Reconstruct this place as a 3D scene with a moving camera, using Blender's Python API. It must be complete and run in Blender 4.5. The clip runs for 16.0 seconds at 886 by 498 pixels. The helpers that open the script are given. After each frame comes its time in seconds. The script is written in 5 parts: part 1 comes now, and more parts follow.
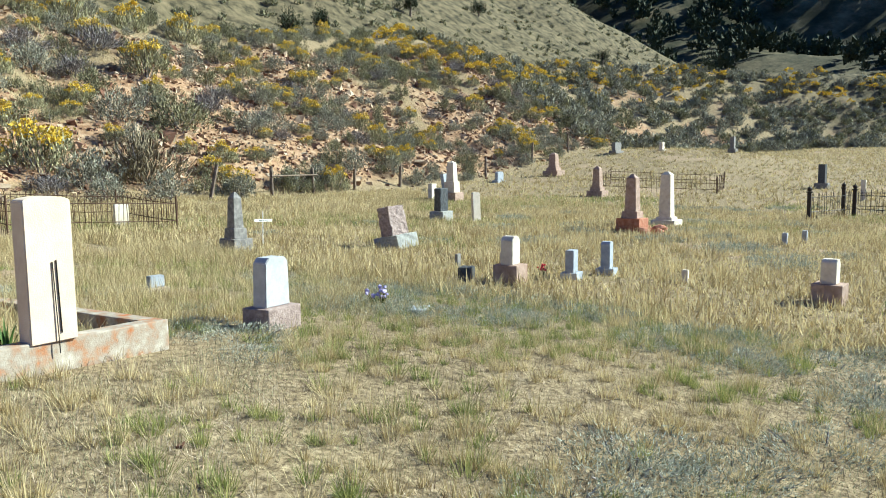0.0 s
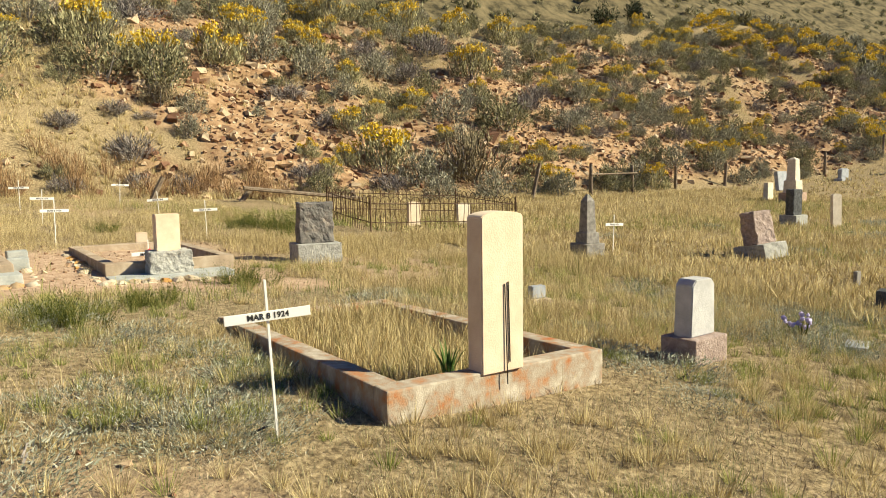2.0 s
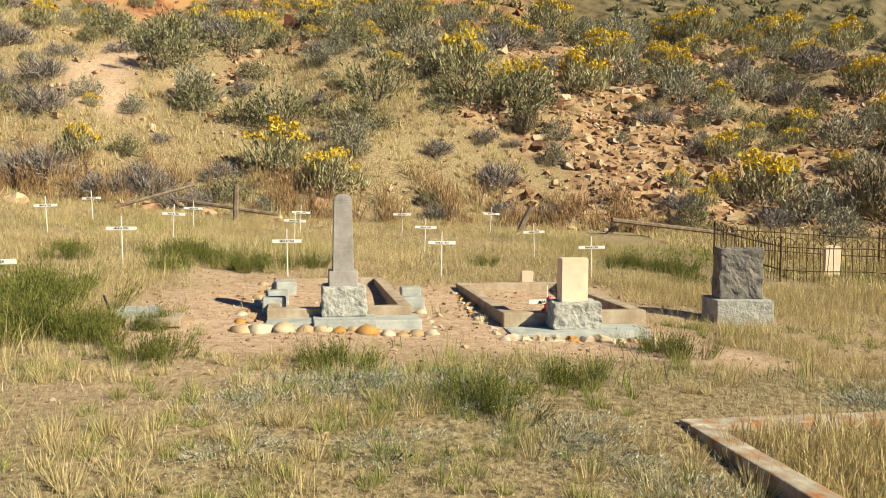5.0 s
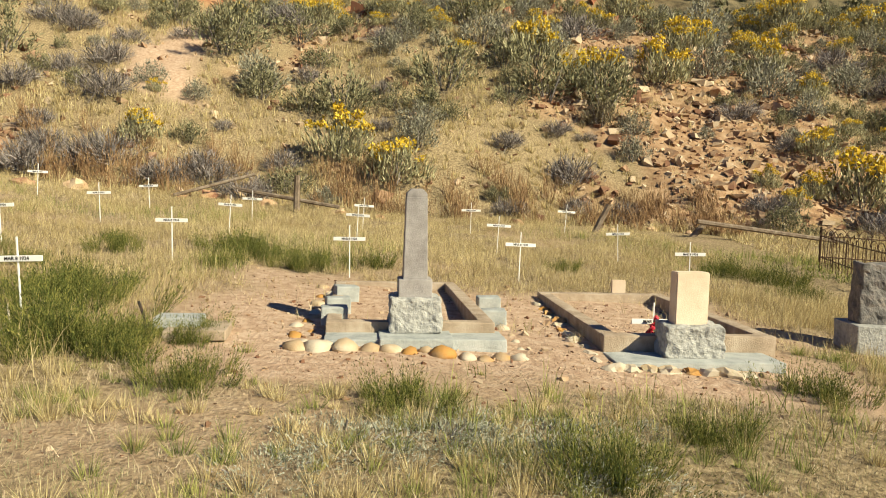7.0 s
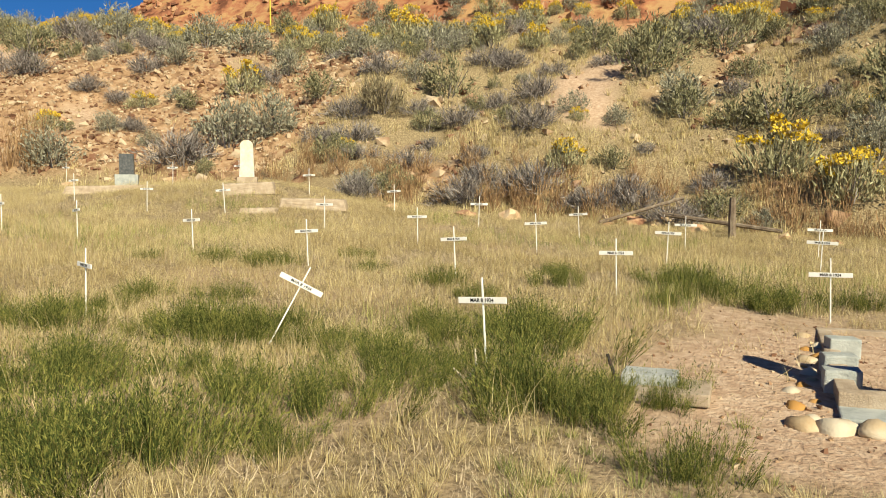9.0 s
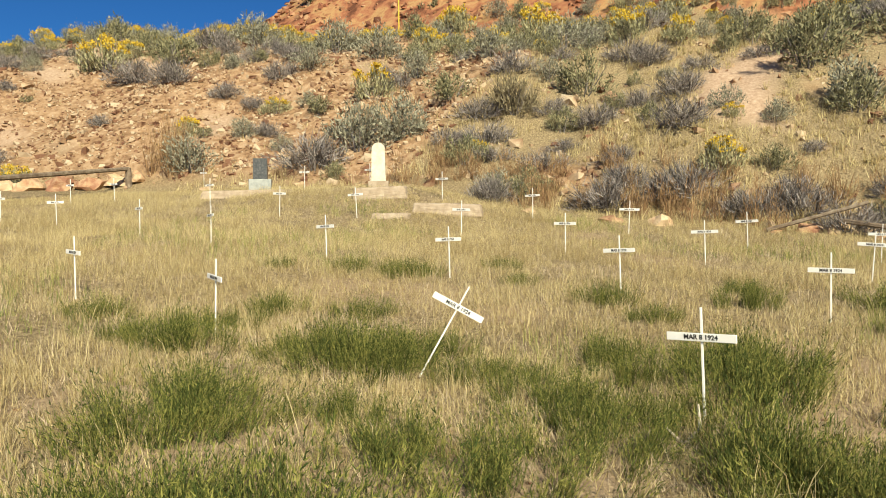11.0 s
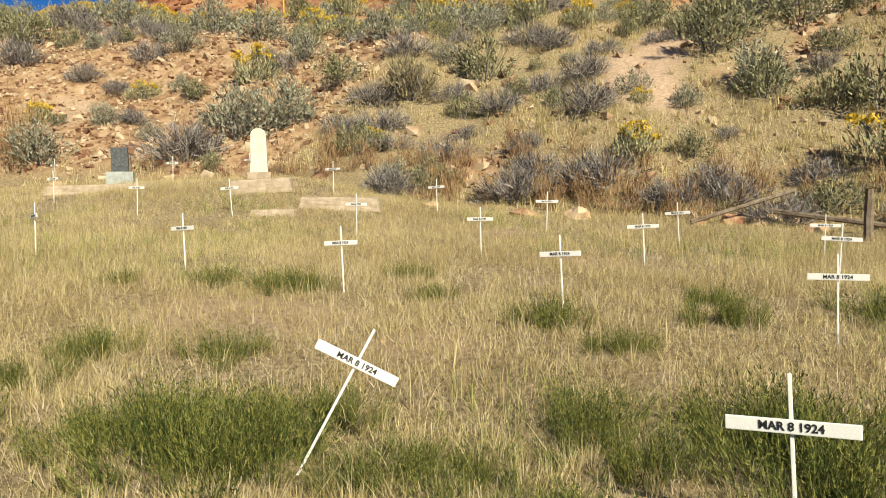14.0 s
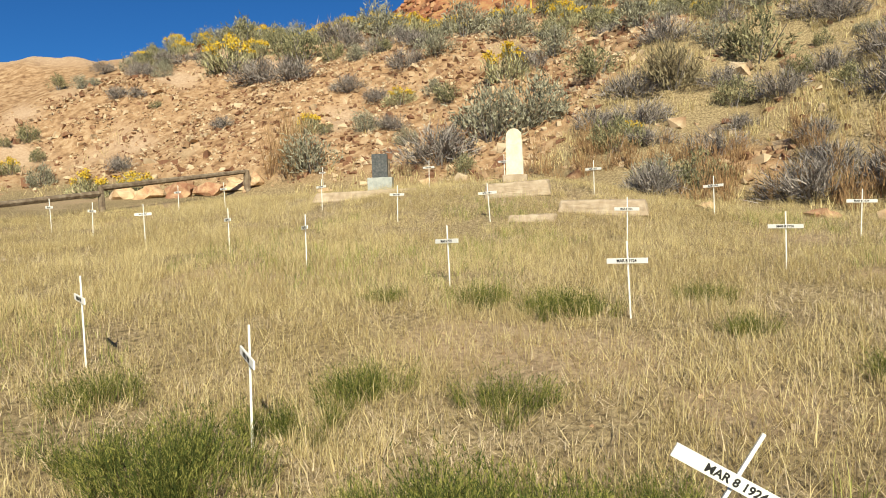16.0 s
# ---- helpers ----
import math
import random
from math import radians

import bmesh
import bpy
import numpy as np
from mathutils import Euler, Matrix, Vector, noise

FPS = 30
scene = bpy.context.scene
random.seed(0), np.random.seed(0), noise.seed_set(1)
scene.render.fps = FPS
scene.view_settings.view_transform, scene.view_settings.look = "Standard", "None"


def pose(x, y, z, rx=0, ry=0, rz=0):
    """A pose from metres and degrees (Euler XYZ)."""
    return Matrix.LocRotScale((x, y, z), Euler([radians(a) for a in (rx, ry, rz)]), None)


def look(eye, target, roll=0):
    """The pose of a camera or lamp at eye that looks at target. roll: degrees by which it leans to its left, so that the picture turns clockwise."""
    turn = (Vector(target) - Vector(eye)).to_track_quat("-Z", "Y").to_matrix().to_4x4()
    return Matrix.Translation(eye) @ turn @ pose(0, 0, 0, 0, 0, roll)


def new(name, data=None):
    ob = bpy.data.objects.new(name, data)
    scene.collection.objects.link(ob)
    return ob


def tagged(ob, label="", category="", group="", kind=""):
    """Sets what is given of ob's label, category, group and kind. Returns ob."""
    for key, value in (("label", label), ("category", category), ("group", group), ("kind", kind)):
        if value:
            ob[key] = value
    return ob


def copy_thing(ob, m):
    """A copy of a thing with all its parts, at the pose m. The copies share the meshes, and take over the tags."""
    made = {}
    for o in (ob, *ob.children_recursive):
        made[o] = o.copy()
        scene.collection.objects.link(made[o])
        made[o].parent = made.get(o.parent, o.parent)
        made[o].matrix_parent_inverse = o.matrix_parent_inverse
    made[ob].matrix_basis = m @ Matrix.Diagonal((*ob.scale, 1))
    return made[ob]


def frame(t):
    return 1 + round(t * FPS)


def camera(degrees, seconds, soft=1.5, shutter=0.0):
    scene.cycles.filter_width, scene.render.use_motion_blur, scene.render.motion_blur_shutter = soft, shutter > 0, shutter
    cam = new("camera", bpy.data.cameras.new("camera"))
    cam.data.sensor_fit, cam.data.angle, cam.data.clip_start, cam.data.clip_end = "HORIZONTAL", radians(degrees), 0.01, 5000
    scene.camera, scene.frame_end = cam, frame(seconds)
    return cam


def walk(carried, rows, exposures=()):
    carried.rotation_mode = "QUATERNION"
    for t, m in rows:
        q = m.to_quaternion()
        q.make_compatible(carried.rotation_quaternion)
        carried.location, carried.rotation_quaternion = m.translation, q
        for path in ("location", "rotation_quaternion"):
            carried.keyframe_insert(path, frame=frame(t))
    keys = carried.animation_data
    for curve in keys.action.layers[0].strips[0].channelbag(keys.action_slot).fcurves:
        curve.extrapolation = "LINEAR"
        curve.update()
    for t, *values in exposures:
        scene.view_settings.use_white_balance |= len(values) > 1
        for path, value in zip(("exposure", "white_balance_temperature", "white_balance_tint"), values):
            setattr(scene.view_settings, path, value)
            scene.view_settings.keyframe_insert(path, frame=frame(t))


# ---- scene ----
cam = camera(60.9, 16.0, soft=1.0)
PATH = [
    (0, (-0.08, 0.009, 1.467), (-1.255, 1.614, 1.255), -0.6),
    (0.5, (-0.482, -0.074, 1.509), (-1.739, 1.468, 1.301), -1.0),
    (1, (-0.855, -0.11, 1.504), (-2.188, 1.367, 1.297), -1.2),
    (1.5, (-1.215, -0.095, 1.536), (-2.694, 1.235, 1.324), -1.2),
    (2, (-1.538, -0.194, 1.576), (-3.229, 0.853, 1.364), -0.9),
    (2.5, (-1.883, -0.312, 1.653), (-3.687, 0.526, 1.446), -0.9),
    (3, (-2.228, -0.378, 1.67), (-4.145, 0.161, 1.486), -0.9),
    (3.5, (-2.597, -0.38, 1.746), (-4.574, -0.112, 1.602), -0.0),
    (3.7, (-2.748, -0.394, 1.74), (-4.733, -0.184, 1.602), 0.1),
    (5.8, (-4.366, -0.559, 1.705), (-6.334, -0.23, 1.571), 0.6),
    (6, (-4.49, -0.575, 1.707), (-6.45, -0.203, 1.565), 0.6),
    (6.5, (-4.784, -0.626, 1.712), (-6.74, -0.245, 1.545), 0.5),
    (7, (-5.095, -0.651, 1.733), (-7.087, -0.566, 1.577), 1.5),
    (7.5, (-5.325, -0.842, 1.745), (-7.304, -1.113, 1.643), 1.9),
    (8, (-5.519, -1.057, 1.77), (-7.442, -1.597, 1.667), 1.3),
    (8.5, (-5.793, -1.243, 1.771), (-7.647, -1.984, 1.659), 0.3),
    (9, (-6.06, -1.44, 1.81), (-7.828, -2.368, 1.703), -0.5),
    (9.5, (-6.289, -1.724, 1.825), (-7.979, -2.788, 1.717), -1.1),
    (9.7, (-6.372, -1.839, 1.84), (-8.033, -2.948, 1.728), -1.3),
    (11.8, (-7.425, -2.892, 1.835), (-9.021, -4.095, 1.744), -0.3),
    (12, (-7.566, -2.982, 1.828), (-9.19, -4.144, 1.736), -0.7),
    (12.5, (-7.906, -3.17, 1.864), (-9.591, -4.244, 1.768), -1.2),
    (13, (-8.187, -3.368, 1.865), (-9.912, -4.373, 1.752), -1.3),
    (13.5, (-8.482, -3.602, 1.867), (-10.225, -4.574, 1.749), -1.3),
    (14, (-8.794, -3.846, 1.863), (-10.544, -4.808, 1.749), -1.2),
    (14.5, (-9.024, -4.066, 1.954), (-10.714, -5.132, 1.869), -1.1),
    (15, (-9.192, -4.284, 1.969), (-10.786, -5.489, 1.884), -1.3),
    (15.5, (-9.341, -4.54, 2.005), (-10.844, -5.853, 1.882), -2.2),
    (16, (-9.479, -4.873, 2.034), (-10.841, -6.333, 1.928), -2.2),
]
EXPOSURES = [(0.0, 1.26, 5000, 4), (0.5, 1.22, 5400, 6), (1.0, 1.14, 5850, 8), (1.5, 1.0, 6250, 9), (2.2, 0.94, 6550, 10), (3.5, 0.88, 6550, 10), (8.0, 0.74, 6500, 10), (9.5, 0.68, 6350, 10), (16.0, 0.68, 6200, 10)]
walk(cam, [(t, look(eye, target, roll)) for t, eye, target, roll in PATH], EXPOSURES)

# ---- world and sun ----
world = bpy.data.worlds.new("sky")
scene.world = world
world.use_nodes = True
SUN_AZ, SUN_EL = 53.0, 34.0
wn = world.node_tree.nodes
sky = wn.new("ShaderNodeTexSky")
sky.sky_type, sky.sun_disc = "NISHITA", False
sky.sun_elevation, sky.sun_rotation = radians(SUN_EL), radians(90 - SUN_AZ)
sky.altitude, sky.air_density, sky.dust_density, sky.ozone_density = 1900, 1.0, 0.0, 4.0
tone = wn.new("ShaderNodeMix")
tone.data_type, tone.blend_type = "RGBA", "MULTIPLY"
tone.inputs[0].default_value = 1.0
tone.inputs[7].default_value = (0.36, 0.90, 1.38, 1)
world.node_tree.links.new(sky.outputs[0], tone.inputs[6])
world.node_tree.links.new(tone.outputs[2], wn["Background"].inputs[0])
wn["Background"].inputs[1].default_value = 0.033
sun = new("sun", bpy.data.lights.new("sun", "SUN"))
sun.data.energy, sun.data.angle, sun.data.color = 5.0, radians(0.5), (1.0, 0.91, 0.64)
sd = Vector((math.cos(radians(SUN_AZ)) * math.cos(radians(SUN_EL)), math.sin(radians(SUN_AZ)) * math.cos(radians(SUN_EL)), math.sin(radians(SUN_EL))))
sun.matrix_world = look(sd * 50, (0, 0, 0))

# ---- plan of the ground ----

def smooth(t):
    t = np.clip(t, 0, 1)
    return t * t * (3 - 2 * t)


def lattice(ix, iy, seed):
    h = (ix * 374761393 + iy * 668265263 + seed * 1442695041) & 0x7FFFFFFF
    h = ((h ^ (h >> 13)) * 1274126177) & 0x7FFFFFFF
    return ((h ^ (h >> 16)) & 0xFFFF) / 65535.0


def vnoise(x, y, size, seed=0):
    """Smooth noise from 0 to 1 with blobs of the given size in metres."""
    x, y = np.asarray(x, float) / size, np.asarray(y, float) / size
    ix, iy = np.floor(x).astype(np.int64), np.floor(y).astype(np.int64)
    fx, fy = smooth(x - ix), smooth(y - iy)
    a = lattice(ix, iy, seed) * (1 - fx) + lattice(ix + 1, iy, seed) * fx
    b = lattice(ix, iy + 1, seed) * (1 - fx) + lattice(ix + 1, iy + 1, seed) * fx
    return a * (1 - fy) + b * fy


def foot(y):
    """x of the foot of the bank, and the cosine of its slant."""
    y = np.asarray(y, float)
    k = np.clip(-10 - y, 0, 45)
    far = np.clip(-55 - y, 0, 500)
    x = -25.6 + 0.010 * k * k + 0.9 * far - 0.03 * np.clip(y + 10, 0, 95) + 0.011 * np.clip(y - 85, 0, 60) ** 2 + 1.3 * np.clip(y - 145, 0, 900)
    return x, 1 / np.sqrt(1 + (0.02 * k) ** 2)


def softplus(v):
    return np.log1p(np.exp(np.clip(v * 3, -40, 40))) / 3


def meadow(x, y):
    u, v = np.clip(x, -40, 8) / 20, np.clip(y, -48, 110) / 20
    z = -0.0873 - 0.2911 * u - 0.988 * v + 0.4044 * u * u - 0.0249 * u * v + 2.0485 * softplus(v - 1.2) + 0.6248 * softplus(-v - 1.0) - 0.103 * u * u * v + 0.3633 * v * v * np.exp(-v * v)
    z = z + 0.17 * np.exp(-((x + 6) / 6) ** 2 - (y / 6) ** 2) + 0.45 * np.exp(-((x + 23) / 3.5) ** 2 - ((y + 18.5) / 5) ** 2)
    z = z + 0.32 * np.exp(-((x + 23) / 2.5) ** 2 - ((y + 16) / 2.5) ** 2) - 0.14 * np.exp(-((x + 11.5) / 2.5) ** 2 - ((y + 9.8) / 3) ** 2)
    z = z - 0.08 * np.exp(-((x + 11.8) / 1.3) ** 2 - ((y + 6.3) / 1.3) ** 2)
    z = z - 0.15 * np.exp(-((x + 23) / 3) ** 2 - ((y + 4) / 4) ** 2)
    return z + 1.6 * np.exp(-((y - 62) / 13) ** 2) * smooth((-8 - x) / 12)


def bank_d(x, y):
    xf, c = foot(y)
    return (xf - x) * c


def land(x, y):
    """Height of the ground."""
    x, y = np.asarray(x, float), np.asarray(y, float)
    xf, c = foot(y)
    d = (xf - x) * c
    z = meadow(np.maximum(x, xf), y)
    p = np.maximum(d, 0)
    rough = (vnoise(x, y, 5, 3) - 0.5) * 1.3 + (vnoise(x, y, 1.7, 4) - 0.5) * 0.5 + (vnoise(x, y, 0.7, 9) - 0.5) * 0.18
    s = 0.60 * (np.sqrt(p * p + 2.2) - 1.483)
    crest = 9.4 + 0.05 * (p - 20) + 1.5 * smooth((-34 - y) / 14) + 2.9 * smooth((y + 12) / 18)
    k = 0.8
    b = -np.log(np.exp(-np.clip(s, 0, 60) * k) + np.exp(-crest * k)) / k
    b = b + np.log(1 + np.exp(-crest * k)) / k
    west = -29 - x
    up = np.clip(west - 13.5 - 9.5 * smooth((y + 12) / 25), 0, 400)
    slope = (0.72 + 0.25 * (1 - smooth((y + 10) / 30))) * smooth((y + 68) / 22) * (1 - smooth((y - 165) / 70))
    hill = slope * (np.sqrt(up * up + 9) - 3) * (1 - 0.35 * smooth(up / 200))
    hill = hill + slope * (vnoise(x, y, 24, 5) - 0.5) * 9 * smooth(up / 25)
    far = 260 * smooth((y - 205) / 380) * smooth((140 - x) / 380) + (vnoise(x, y, 60, 6) - 0.5) * 30 * smooth((y - 200) / 120)
    east = 60 * smooth((x - 160) / 500)
    small = (vnoise(x, y, 2.3, 1) - 0.5) * 0.07 + (vnoise(x, y, 0.6, 2) - 0.5) * 0.035
    return z + b + hill + rough * smooth(p / 3) + small * (1 - smooth(p / 3)) + far + east


def gz(x, y):
    return float(land(x, y))


# ---- materials ----
def mat(name, colors, scale=8.0, rough=0.85, bump=0.3, bump_scale=60.0, metal=0.0, detail=6.0, random=0.0, island=0.0, spec=0.3, translucent=0.0):
    """A noise-mixed surface: colors along a ramp at one scale, grain at another."""
    m = bpy.data.materials.new(name)
    m.use_nodes = True
    n, l = m.node_tree.nodes, m.node_tree.links
    b = n["Principled BSDF"]
    b.inputs["Roughness"].default_value, b.inputs["Metallic"].default_value = rough, metal
    b.inputs["Specular IOR Level"].default_value = spec
    co = n.new("ShaderNodeTexCoord")
    t = n.new("ShaderNodeTexNoise")
    t.inputs["Scale"].default_value, t.inputs["Detail"].default_value, t.inputs["Roughness"].default_value = scale, detail, 0.62
    l.new(co.outputs["Object"], t.inputs["Vector"])
    ramp = n.new("ShaderNodeValToRGB")
    els = ramp.color_ramp.elements
    while len(els) < len(colors):
        els.new(0.5)
    for i, c in enumerate(colors):
        els[i].position = 0.3 + 0.4 * i / max(1, len(colors) - 1)
        els[i].color = (*c, 1)
    fac = t.outputs["Fac"]
    if random or island:
        add = n.new("ShaderNodeMath")
        add.operation = "MULTIPLY_ADD"
        if random:
            src = n.new("ShaderNodeObjectInfo").outputs["Random"]
        else:
            src = n.new("ShaderNodeNewGeometry").outputs["Random Per Island"]
        sub = n.new("ShaderNodeMath")
        sub.operation = "SUBTRACT"
        sub.inputs[1].default_value = 0.5
        l.new(src, sub.inputs[0])
        l.new(sub.outputs[0], add.inputs[0])
        add.inputs[1].default_value = random or island
        l.new(fac, add.inputs[2])
        fac = add.outputs[0]
    l.new(fac, ramp.inputs[0])
    l.new(ramp.outputs[0], b.inputs["Base Color"])
    if bump:
        t2 = n.new("ShaderNodeTexNoise")
        t2.inputs["Scale"].default_value, t2.inputs["Detail"].default_value = bump_scale, 4
        l.new(co.outputs["Object"], t2.inputs["Vector"])
        bp = n.new("ShaderNodeBump")
        bp.inputs["Strength"].default_value, bp.inputs["Distance"].default_value = bump, 0.02
        l.new(t2.outputs["Fac"], bp.inputs["Height"])
        l.new(bp.outputs[0], b.inputs["Normal"])
    if translucent:
        tr = n.new("ShaderNodeBsdfTranslucent")
        l.new(ramp.outputs[0], tr.inputs[0])
        mx = n.new("ShaderNodeMixShader")
        mx.inputs[0].default_value = translucent
        l.new(b.outputs[0], mx.inputs[1])
        l.new(tr.outputs[0], mx.inputs[2])
        l.new(mx.outputs[0], n["Material Output"].inputs[0])
    return m


def earth_material():
    """Ground: soil, dry grass mat, rubble and wooded slopes, mixed by the ground-cover map."""
    m = bpy.data.materials.new("earth")
    m.use_nodes = True
    n, l = m.node_tree.nodes, m.node_tree.links
    b = n["Principled BSDF"]
    b.inputs["Roughness"].default_value, b.inputs["Specular IOR Level"].default_value = 0.95, 0.1
    co = n.new("ShaderNodeTexCoord")

    def noise_of(scale, detail=8):
        t = n.new("ShaderNodeTexNoise")
        t.inputs["Scale"].default_value, t.inputs["Detail"].default_value, t.inputs["Roughness"].default_value = scale, detail, 0.65
        l.new(co.outputs["Object"], t.inputs["Vector"])
        return t.outputs["Fac"]

    def ramp(fac, stops):
        r = n.new("ShaderNodeValToRGB")
        els = r.color_ramp.elements
        while len(els) < len(stops):
            els.new(0.5)
        for e, (p, c) in zip(els, stops):
            e.position, e.color = p, (*c, 1)
        l.new(fac, r.inputs[0])
        return r.outputs[0]

    def mix(f, a, c):
        x = n.new("ShaderNodeMix")
        x.data_type = "RGBA"
        l.new(f, x.inputs[0])
        l.new(a, x.inputs[6])
        l.new(c, x.inputs[7])
        return x.outputs[2]

    grass = ramp(noise_of(16.0, 14), [(0.36, (0.115, 0.086, 0.05)), (0.48, (0.25, 0.19, 0.108)), (0.66, (0.42, 0.335, 0.20))])
    soil = ramp(noise_of(9.0, 12), [(0.3, (0.30, 0.195, 0.13)), (0.5, (0.45, 0.32, 0.225)), (0.72, (0.57, 0.44, 0.33))])
    rubble = ramp(noise_of(2.2, 12), [(0.34, (0.16, 0.09, 0.05)), (0.5, (0.33, 0.21, 0.12)), (0.68, (0.47, 0.335, 0.215))])
    red = ramp(noise_of(0.5, 14), [(0.36, (0.12, 0.05, 0.03)), (0.46, (0.33, 0.14, 0.075)), (0.56, (0.42, 0.26, 0.12)), (0.66, (0.25, 0.10, 0.055))])
    steppe = ramp(noise_of(0.8, 12), [(0.38, (0.045, 0.04, 0.024)), (0.5, (0.13, 0.108, 0.062)), (0.7, (0.225, 0.18, 0.103))])
    wood = ramp(noise_of(0.09, 10), [(0.42, (0.032, 0.034, 0.018)), (0.54, (0.075, 0.066, 0.037)), (0.68, (0.18, 0.145, 0.082))])
    at = n.new("ShaderNodeVertexColor")
    at.layer_name = "cover"
    sep = n.new("ShaderNodeSeparateColor")
    l.new(at.outputs["Color"], sep.inputs[0])
    at2 = n.new("ShaderNodeVertexColor")
    at2.layer_name = "cover_far"
    sep2 = n.new("ShaderNodeSeparateColor")
    l.new(at2.outputs["Color"], sep2.inputs[0])
    c = mix(sep.outputs[0], grass, soil)
    c = mix(sep.outputs[1], c, rubble)
    c = mix(sep.outputs[2], c, steppe)
    c = mix(sep2.outputs[0], c, red)
    c = mix(sep2.outputs[1], c, wood)
    l.new(c, b.inputs["Base Color"])
    v = n.new("ShaderNodeTexVoronoi")
    v.inputs["Scale"].default_value = 30
    l.new(co.outputs["Object"], v.inputs["Vector"])
    bp = n.new("ShaderNodeBump")
    bp.inputs["Strength"].default_value, bp.inputs["Distance"].default_value = 0.7, 0.03
    l.new(noise_of(22, 10), bp.inputs["Height"])
    bp2 = n.new("ShaderNodeBump")
    bp2.inputs["Strength"].default_value, bp2.inputs["Distance"].default_value = 0.4, 0.02
    l.new(v.outputs["Distance"], bp2.inputs["Height"])
    l.new(bp.outputs[0], bp2.inputs["Normal"])
    l.new(bp2.outputs[0], b.inputs["Normal"])
    return m


EARTH = earth_material()
CREAM = mat("cream_painted_stone", [(0.62, 0.475, 0.345), (0.70, 0.56, 0.42), (0.76, 0.64, 0.50)], 5, 0.8, 0.15, 90)
PALE = mat("weathered_marble", [(0.50, 0.43, 0.34), (0.66, 0.58, 0.47), (0.76, 0.69, 0.59)], 6, 0.75, 0.2, 70)
BLUEGREY = mat("grey_marble", [(0.24, 0.265, 0.30), (0.34, 0.365, 0.41), (0.45, 0.475, 0.51)], 6, 0.75, 0.2, 70)
SILVER = mat("pale_grey_marble", [(0.36, 0.36, 0.365), (0.47, 0.47, 0.475), (0.58, 0.575, 0.57)], 6, 0.75, 0.2, 70)
GREY = mat("grey_granite", [(0.13, 0.125, 0.115), (0.23, 0.215, 0.20), (0.33, 0.31, 0.285)], 14, 0.8, 0.35, 120)
HEWN = mat("dark_hewn_granite", [(0.09, 0.085, 0.08), (0.165, 0.155, 0.145), (0.27, 0.23, 0.20)], 10, 0.85, 0.5, 60)
SHAFT = mat("streaked_grey_marble", [(0.20, 0.185, 0.18), (0.31, 0.29, 0.28), (0.40, 0.375, 0.36)], 5, 0.8, 0.3, 90)
ROCKFACE = mat("rock_faced_granite", [(0.22, 0.22, 0.205), (0.35, 0.35, 0.33), (0.47, 0.46, 0.43)], 18, 0.85, 0.7, 32)
BROWN = mat("brown_sandstone", [(0.27, 0.18, 0.13), (0.38, 0.27, 0.21), (0.47, 0.35, 0.28)], 9, 0.85, 0.4, 80)
PINKSTONE = mat("pink_granite", [(0.23, 0.17, 0.15), (0.34, 0.26, 0.23), (0.46, 0.38, 0.34)], 16, 0.8, 0.7, 60)
REDSTONE = mat("red_sandstone", [(0.28, 0.10, 0.05), (0.42, 0.18, 0.10), (0.50, 0.27, 0.17)], 8, 0.85, 0.6, 50)
DARKSTONE = mat("dark_granite", [(0.035, 0.04, 0.045), (0.07, 0.075, 0.08), (0.12, 0.12, 0.125)], 16, 0.45, 0.3, 60)
CONCRETE = mat("weathered_concrete", [(0.26, 0.20, 0.14), (0.38, 0.30, 0.22), (0.48, 0.40, 0.31)], 5, 0.9, 0.5, 70)
LICHEN = mat("lichen_stained_concrete", [(0.38, 0.11, 0.025), (0.36, 0.20, 0.11), (0.34, 0.28, 0.215), (0.42, 0.37, 0.30), (0.54, 0.48, 0.40)], 7.0, 0.9, 0.25, 90, detail=12)
BLUECON = mat("blue_grey_concrete", [(0.26, 0.28, 0.27), (0.37, 0.39, 0.38), (0.47, 0.48, 0.46)], 6, 0.9, 0.4, 70)
IRON = mat("black_iron", [(0.018, 0.016, 0.015), (0.04, 0.034, 0.03), (0.09, 0.05, 0.03)], 20, 0.6, 0.3, 90, metal=0.4)
RUST = mat("rusty_iron", [(0.06, 0.035, 0.022), (0.11, 0.065, 0.04), (0.17, 0.10, 0.06)], 20, 0.8, 0.3, 90)
WHITE = mat("white_paint", [(0.80, 0.79, 0.76), (0.86, 0.85, 0.83)], 12, 0.55, 0.1, 120, random=0.3)
INK = mat("black_lettering", [(0.02, 0.02, 0.022), (0.035, 0.035, 0.035)], 40, 0.6, 0)
TIMBER = mat("weathered_timber", [(0.10, 0.07, 0.05), (0.19, 0.145, 0.105), (0.30, 0.25, 0.19)], 7, 0.9, 0.6, 60)
COBBLE = mat("river_cobble", [(0.42, 0.22, 0.06), (0.36, 0.25, 0.14), (0.44, 0.34, 0.22), (0.50, 0.43, 0.33)], 2.0, 0.75, 0.25, 60, random=0.75)
BOULDER = mat("tan_boulder", [(0.30, 0.15, 0.09), (0.48, 0.32, 0.19), (0.62, 0.47, 0.31)], 3.0, 0.9, 0.7, 25, random=0.3)
SCREE = mat("loose_rubble", [(0.17, 0.085, 0.05), (0.30, 0.19, 0.115), (0.38, 0.27, 0.17), (0.50, 0.39, 0.27)], 1.5, 0.9, 0.6, 25, island=0.55)
